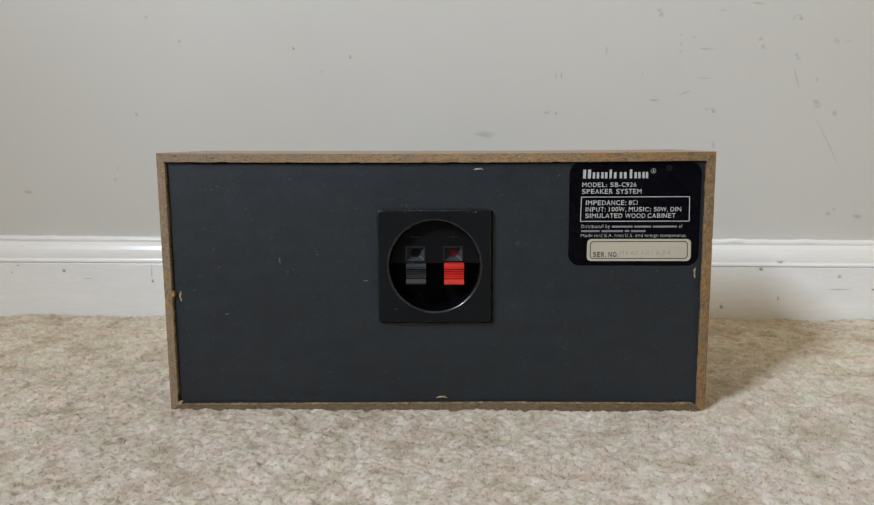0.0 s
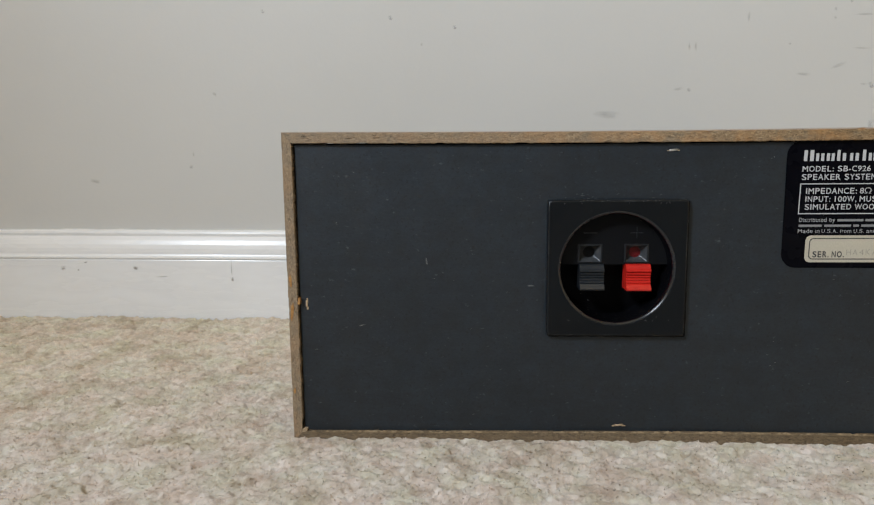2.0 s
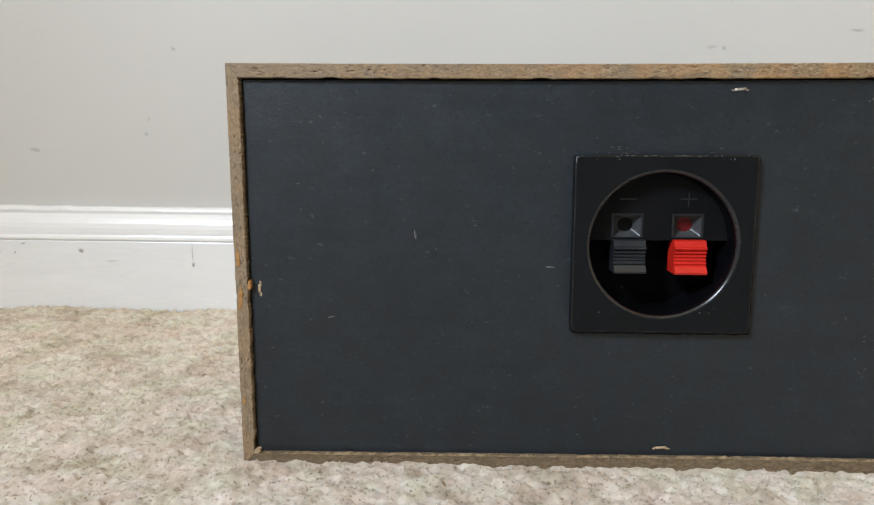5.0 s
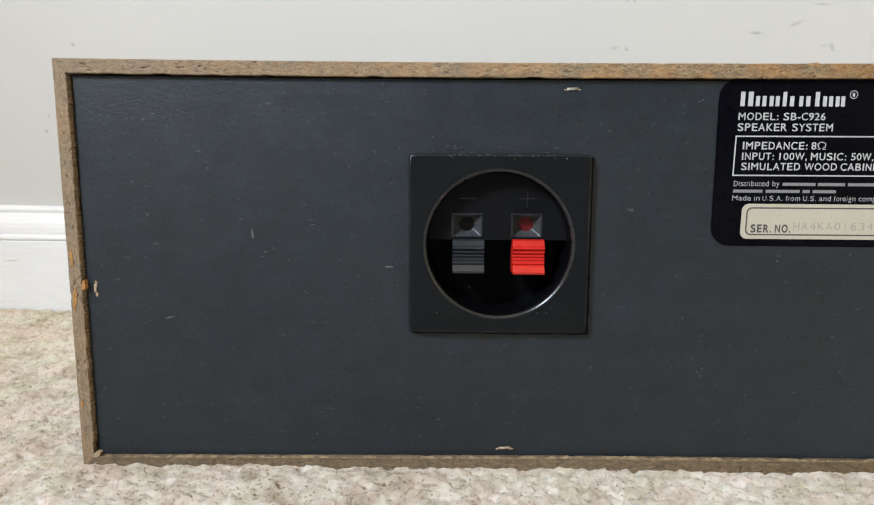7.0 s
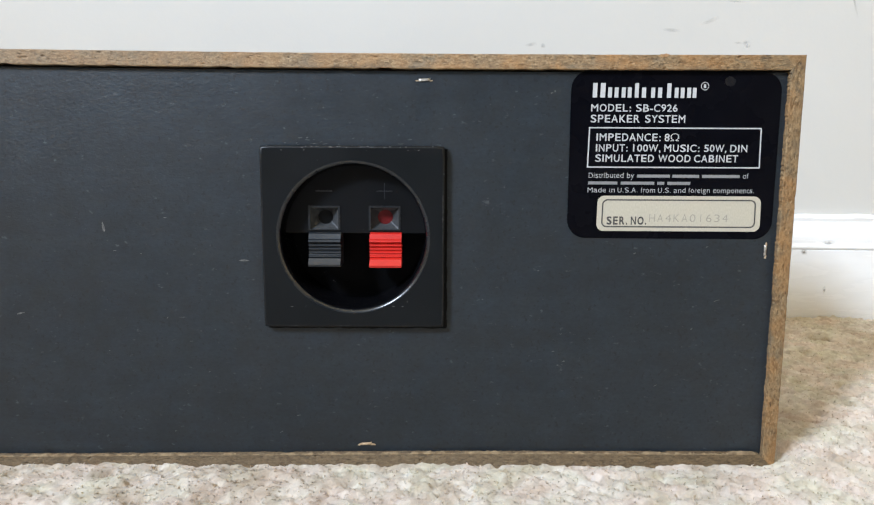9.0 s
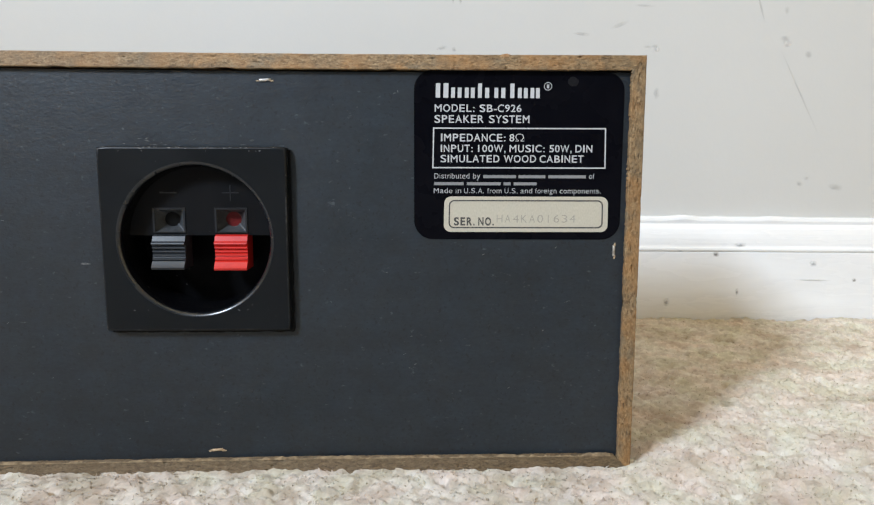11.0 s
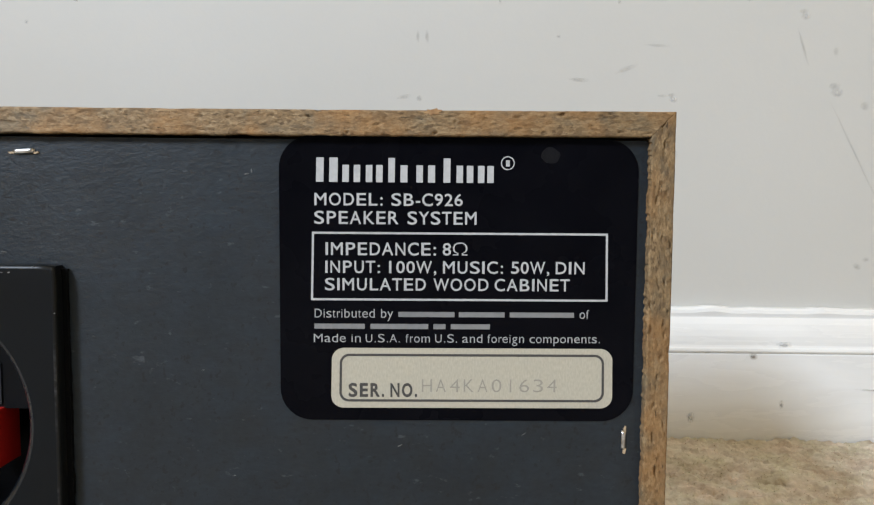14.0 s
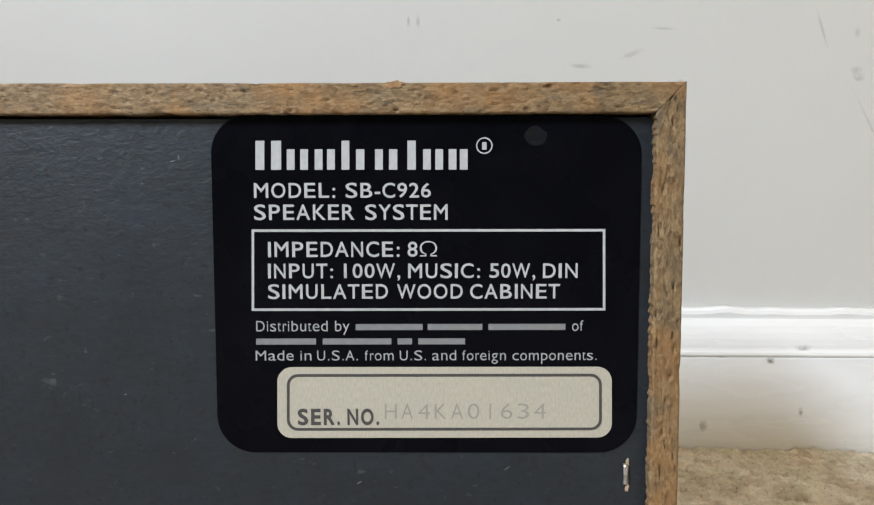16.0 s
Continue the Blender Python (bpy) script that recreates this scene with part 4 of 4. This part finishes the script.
        prof = [(up + 0.006, zt), (up - 0.0020, zt), (up - 0.0032, zt - 0.0005), (up - 0.0040, zt - 0.0026), (up - 0.0051, zt - 0.0031), (up - 0.0053, zt - 0.0037), (up - 0.0046, zt - 0.0042)]
        for k in range(4):
            z = zt - 0.0046 - 0.00165 * k
            dip = (0.0003, 0.0008, 0.0009, 0.0006)[k]
            prof += [(up - 0.0040 + dip, z - 0.0001), (up - 0.0046 + dip, z - 0.0005), (up - 0.0047 + dip, z - 0.0010), (up - 0.0041 + dip, z - 0.0014)]
        prof += [(up - 0.0046, zb + 0.0034), (up - 0.0057, zb + 0.0018), (up - 0.0064, zb + 0.0009), (up - 0.0060, zb), (up + 0.006, zb)]
        bm = bmesh.new()
        a = [bm.verts.new((CUP_X + lx - half, y, z)) for y, z in prof]
        b = [bm.verts.new((CUP_X + lx + half, y, z)) for y, z in prof]
        bm.faces.new(a)
        bm.faces.new(b[::-1])
        for i in range(len(prof)):
            bm.faces.new((a[i - 1], a[i], b[i], b[i - 1]))
        part("lever", bm, body, plate, "ribbed red spring lever" if body is RED else "ribbed black spring lever")
    z = CUP_Z + 0.0197
    part("polarity_mark", box(bmesh.new(), CUP_X - 0.0172, CUP_X - 0.0100, up - 0.0003, up + 0.0002, z - 0.00025, z + 0.00025), LEVER_BLACK, plate, "moulded minus sign")
    bm = box(bmesh.new(), CUP_X + 0.0095, CUP_X + 0.0165, up - 0.0003, up + 0.0002, z - 0.00025, z + 0.00025)
    box(bm, CUP_X + 0.0128, CUP_X + 0.0132, up - 0.00015, up + 0.0002, z - 0.0034, z + 0.0034)
    part("polarity_mark", bm, BLACK_RAISED, plate, "moulded plus sign")
    rng = random.Random(31)
    for k in range(30):
        d, e = rng.uniform(-0.037, 0.037), rng.choice((0.0390, 0.0388, 0.0385, 0.0375, -0.0300))
        x, z = (d, e) if rng.random() < 0.9 else (e, d)
        if x * x + z * z > 0.0345 ** 2:
            part("dust_speck", prism(bmesh.new(), blot(rng, CUP_X + x, CUP_Z + z, rng.uniform(0.0003, 0.0013), rng.uniform(0.00015, 0.0003), rng.uniform(-30, 30), 0.35, 7), PLATE_Y - 0.00008, PLATE_Y + 0.0002), DUST, plate)
    return plate


# ink from, ink to and advance of each letter, in thousandths of the type size: a wide grotesque
HEAVY = {"A": (20, 702, 722), "B": (76, 669, 722), "C": (44, 684, 722), "D": (76, 685, 722), "E": (76, 621, 667), "I": (64, 214, 278), "K": (87, 722, 722), "L": (76, 583, 611),
         "M": (69, 765, 833), "N": (69, 654, 722), "O": (44, 734, 778), "P": (76, 627, 667), "R": (76, 677, 722), "S": (39, 629, 667), "T": (14, 598, 611), "U": (72, 651, 722),
         "W": (6, 938, 944), "Y": (15, 653, 667), ".": (64, 214, 278), ",": (64, 214, 278), ":": (92, 242, 333), "-": (27, 306, 333), "\u03a9": (40, 730, 770)}
LIGHT = {"a": (36, 530, 556), "b": (58, 517, 556), "c": (30, 477, 500), "d": (35, 499, 556), "e": (40, 516, 556), "f": (14, 262, 278), "g": (40, 499, 556), "i": (67, 155, 222),
         "m": (65, 769, 833), "n": (65, 491, 556), "o": (35, 521, 556), "p": (58, 517, 556), "r": (77, 332, 333), "s": (32, 464, 500), "t": (14, 257, 278), "u": (68, 489, 556),
         "y": (11, 489, 500), "D": (81, 674, 722), "M": (73, 761, 833), "U": (79, 644, 722), "S": (49, 620, 667), "A": (14, 654, 667), ".": (87, 191, 278)}
GLYPHS = {}


def glyph(char, bold):
    """One letter of the built-in font with its strokes made heavier, as points and faces."""
    if (char, bold) in GLYPHS:
        return GLYPHS[char, bold]
    cu = bpy.data.curves.new("print", "FONT")
    cu.body, cu.size, cu.extrude, cu.resolution_u = char, 1.0, 0.0, 4
    tmp = new("print", cu)
    bpy.context.view_layer.update()
    me = bpy.data.meshes.new_from_object(tmp.evaluated_get(bpy.context.evaluated_depsgraph_get()))
    bpy.data.objects.remove(tmp)
    bm = bmesh.new()
    bm.from_mesh(me)
    bmesh.ops.remove_doubles(bm, verts=bm.verts, dist=1e-5)
    push = {}
    for e in bm.edges:
        if len(e.link_faces) == 1:
            d = e.verts[1].co - e.verts[0].co
            side = Vector((d.y, -d.x, 0)).normalized()
            if side.dot(e.link_faces[0].calc_center_median() - e.verts[0].co) > 0:
                side = -side
            for v in e.verts:
                push.setdefault(v, []).append(side)
    for v, sides in push.items():
        mean = sum(sides, Vector()) / len(sides)
        v.co += mean * (bold / max(0.35, mean.length_squared))
    bm.verts.index_update()
    made = np.array([v.co[:2] for v in bm.verts]), [[v.index for v in f.verts] for f in bm.faces]
    bm.free()
    bpy.data.meshes.remove(me)
    GLYPHS[char, bold] = made
    return made


def lettering(text, x0, x1, z0, z1, y, mat, parent, bold=0.0, label="", light=False, even=False):
    """One word of print: from x0 to x1, its capitals from z0 up to z1. even: all letters equally wide."""
    table = LIGHT if light else HEAVY
    low = glyph("x", bold)[0][:, 1].max()
    tall, faces, pen, points = glyph("H", bold)[0][:, 1].max(), [], 0.0, []
    for char in text:
        pts, polys = glyph(char, bold)
        left, right, step = table.get(char, (200, 335, 556) if char == "1" else (30, 524, 556))
        if even:
            left, right, step = (320, 390, 700) if char == "1" else (90, 610, 700)
        u = (pts[:, 0] - pts[:, 0].min()) / (pts[:, 0].max() - pts[:, 0].min())
        h = pts[:, 1]
        if light and char.islower():
            v = np.where(h <= low, h * 523 / low, 523 + (h - low) * 195 / max(1e-6, tall - low))
            v = np.minimum(v, 730)
        elif char.isdigit():
            v = (h - h.min()) / (h.max() - h.min()) * 722 - 4
        else:
            v = h * 718 / tall
        base = sum(len(p) for p in points)
        points.append(np.stack([pen + left + u * (right - left), v], 1))
        faces += [[base + i for i in f] for f in polys]
        pen += step + 36
    flat = np.concatenate(points)
    a, b = flat[:, 0].min(), flat[:, 0].max()
    out = np.stack([x0 + (flat[:, 0] - a) * (x1 - x0) / (b - a), np.full(len(flat), y), z0 + flat[:, 1] * (z1 - z0) / 718], axis=1)
    me = bpy.data.meshes.new("text_line")
    me.from_pydata(out.tolist(), [], faces)
    me.materials.append(mat)
    me.update()
    ob = new("text_line", me)
    ob.parent = parent
    return tagged(ob, label) if label else ob


def rating_label(root):
    y0 = PANEL_Y - 0.00025
    rng = random.Random(2)
    lab = part("rating_label", prism(bmesh.new(), [(x, z - 0.0045 * (x - 0.138)) for x, z in rounded(0.0930, 0.1825, 0.1024, 0.1738, 0.0080, 12)], y0, PANEL_Y + 0.0002), LABEL, root,
               "black rating label with silver print and rounded corners")
    y = y0 - 0.00006

    def at(p, q):
        """The label's print grid, a little askew, to metres."""
        return 0.05036 + 1.140546e-04 * p - 5.340129e-06 * q + 6.7356e-09 * p * q, 0.19874 + 1.096068e-07 * p - 1.175644e-04 * q - 4.6315e-10 * p * q

    def quad(x0, q0, x1, q1):
        return [at(x0, q0), at(x0, q1), at(x1, q1), at(x1, q0)]

    def slab(name, outline, mat, label="", lift=0.0):
        return part(name, prism(bmesh.new(), outline, y - lift, y0 + 0.0001), mat, lab, label)

    def words(row, top, base, mat, bold, lift=0.0, light=False, even=False):
        for text, a, b in row:
            (x0, z1), (x1, z0) = at(a, top), at(b, base)
            mid = 0.5 * (at(a, base)[1] + z0)
            lettering(text, x0, x1, mid, mid + (base - top) * 1.176e-4, y - lift, mat, lab, bold, light=light, even=even)

    # maker's mark: plain upright bars
    for a, b, t in ((460, 476, 256), (488, 506, 256), (516, 530, 271), (540, 554, 271), (566, 580, 271), (588, 602, 271), (614, 628, 256), (640, 655, 271),
                    (674, 688, 271), (699, 714, 271), (732, 747, 256), (760, 774, 271), (782, 796, 271), (806, 820, 271), (826, 840, 271)):
        slab("maker_bar", quad(a, t, b, 307), INK_WHITE)
    cx, cz = at(870, 265)
    turn = [2 * math.pi * k / 32 for k in range(32)]
    part("maker_ring", frame_ring(bmesh.new(), [(cx + 0.00172 * math.cos(a), cz + 0.00172 * math.sin(a)) for a in turn], [(cx + 0.00146 * math.cos(a), cz + 0.00146 * math.sin(a)) for a in turn], y, y0 + 0.0001), INK_WHITE, lab)
    slab("maker_ring", quad(866, 259, 874, 272), INK_WHITE)
    bold = 0.010
    words((("MODEL:", 457, 603), ("SB-C926", 621, 774)), 330, 356, INK_WHITE, bold)
    words((("SPEAKER", 457, 637), ("SYSTEM", 656, 804)), 368, 395, INK_WHITE, bold)
    words((("IMPEDANCE:", 482, 718), ("8", 732, 750)), 434, 461, INK_WHITE, bold)
    words((("\u03a9", 754, 785),), 435, 461, INK_WHITE, -0.012)
    words((("INPUT:", 482, 599), ("100W,", 618, 719), ("MUSIC:", 733, 862), ("50W,", 879, 961), ("DIN", 975, 1037)), 473, 499, INK_WHITE, bold)
    words((("SIMULATED", 482, 697), ("WOOD", 713, 831), ("CABINET", 844, 1005)), 510, 536, INK_WHITE, bold)
    words((("Distributed", 461, 589), ("by", 602, 628), ("of", 1027, 1047)), 576, 595, INK_THIN, -0.003, light=True)
    words((("Made", 460, 528), ("in", 540, 560), ("U.S.A.", 570, 643), ("from", 655, 707), ("U.S.", 718, 765), ("and", 776, 819), ("foreign", 830, 908), ("components.", 920, 1071)), 630, 648, INK_THIN, -0.003, light=True)
    for a, b, top, base in ((639, 759, 582, 593), (768, 866, 582, 593), (877, 1015, 582, 593), (461, 568, 608, 619), (580, 703, 608, 619), (714, 740, 608, 619), (751, 835, 608, 619)):
        slab("text_bar", quad(a, top, b, base), INK_GREY)
    part("border", frame_ring(bmesh.new(), quad(453, 412, 1087, 558), quad(457.5, 416.5, 1082.5, 553.5), y, y0 + 0.0001), INK_WHITE, lab)

    def round_at(x0, q0, x1, q1, r, steps=8):
        return [at(x, q) for x, q in rounded(x0, x1, q0, q1, r, steps)]

    slab("serial_plate", round_at(499, 660, 1098, 790, 26, 10), FOIL, "beige foil serial plate", 0.0001)
    part("border", frame_ring(bmesh.new(), round_at(516, 672.5, 1080, 776.5, 20), round_at(521, 677.5, 1075, 771.5, 15.5), y - 0.00016, y), INK_DARK, lab)
    words((("SER.", 535, 611), ("NO.", 624, 681)), 736, 765, INK_DARK, 0.034, 0.00016)
    words((("HA4KA01634", 691, 979),), 727, 755, INK_FAINT, -0.008, 0.00016, even=True)
    # worn spot
    part("worn_spot", prism(bmesh.new(), blot(rng, *at(962, 248), 0.0046, 0.0040, 0, 0.08, 18), y0 - 0.00003, y0 + 0.0001), speckled("worn_black", (0.006, 0.006, 0.0075), (0.008, 0.008, 0.010), 400, 0.4), lab)
    return lab


def speaker():
    root = new("speaker")
    root.location = (0, 0, 0)
    tagged(root, "small wood-edged loudspeaker lying with its dark back outward on the carpet", "speaker")
    cabinet(root)
    terminal(root)
    rating_label(root)
    for x, z, upright, long, torn in ((0.0308, 0.1696, False, 0.0056, 0.2), (0.0047, 0.0078, False, 0.0052, 0.85), (0.1803, 0.0974, True, 0.0054, 0.4), (-0.1805, 0.0812, True, 0.0046, 0.85)):
        staple(root, x, z, upright, long, torn)
    rng = random.Random(17)
    marks = [(-0.1088, 0.1064, 0.0010, 0.0040, 5), (-0.048, 0.092, 0.0038, 0.0008, 0), (-0.148, 0.068, 0.004, 0.0006, 12), (0.085, 0.1645, 0.0016, 0.0004, 10), (0.0862, 0.1652, 0.0004, 0.0010, 0)]
    for k in range(38):
        marks.append((rng.uniform(-0.18, 0.18), rng.uniform(0.012, 0.168), rng.uniform(0.0005, 0.0018), rng.uniform(0.00014, 0.00032), rng.uniform(-15, 35)))
    for k in range(22):
        marks.append((rng.uniform(-0.034, 0.036), 0.1413 + abs(rng.gauss(0, 0.0020)), rng.uniform(0.0005, 0.0024), rng.uniform(0.00012, 0.00030), rng.uniform(-15, 25)))
    for x, z, w, h, turn in marks:
        if (0.092 < x < 0.186 and z > 0.099) or (abs(x - CUP_X) < 0.041 and abs(z - CUP_Z) < 0.0395):
            continue
        part("scratch", prism(bmesh.new(), blot(rng, x, z, w, h, turn, 0.3, 8), PANEL_Y - 0.00012, PANEL_Y + 0.0002), SCRATCH, root)
    return root


speaker()
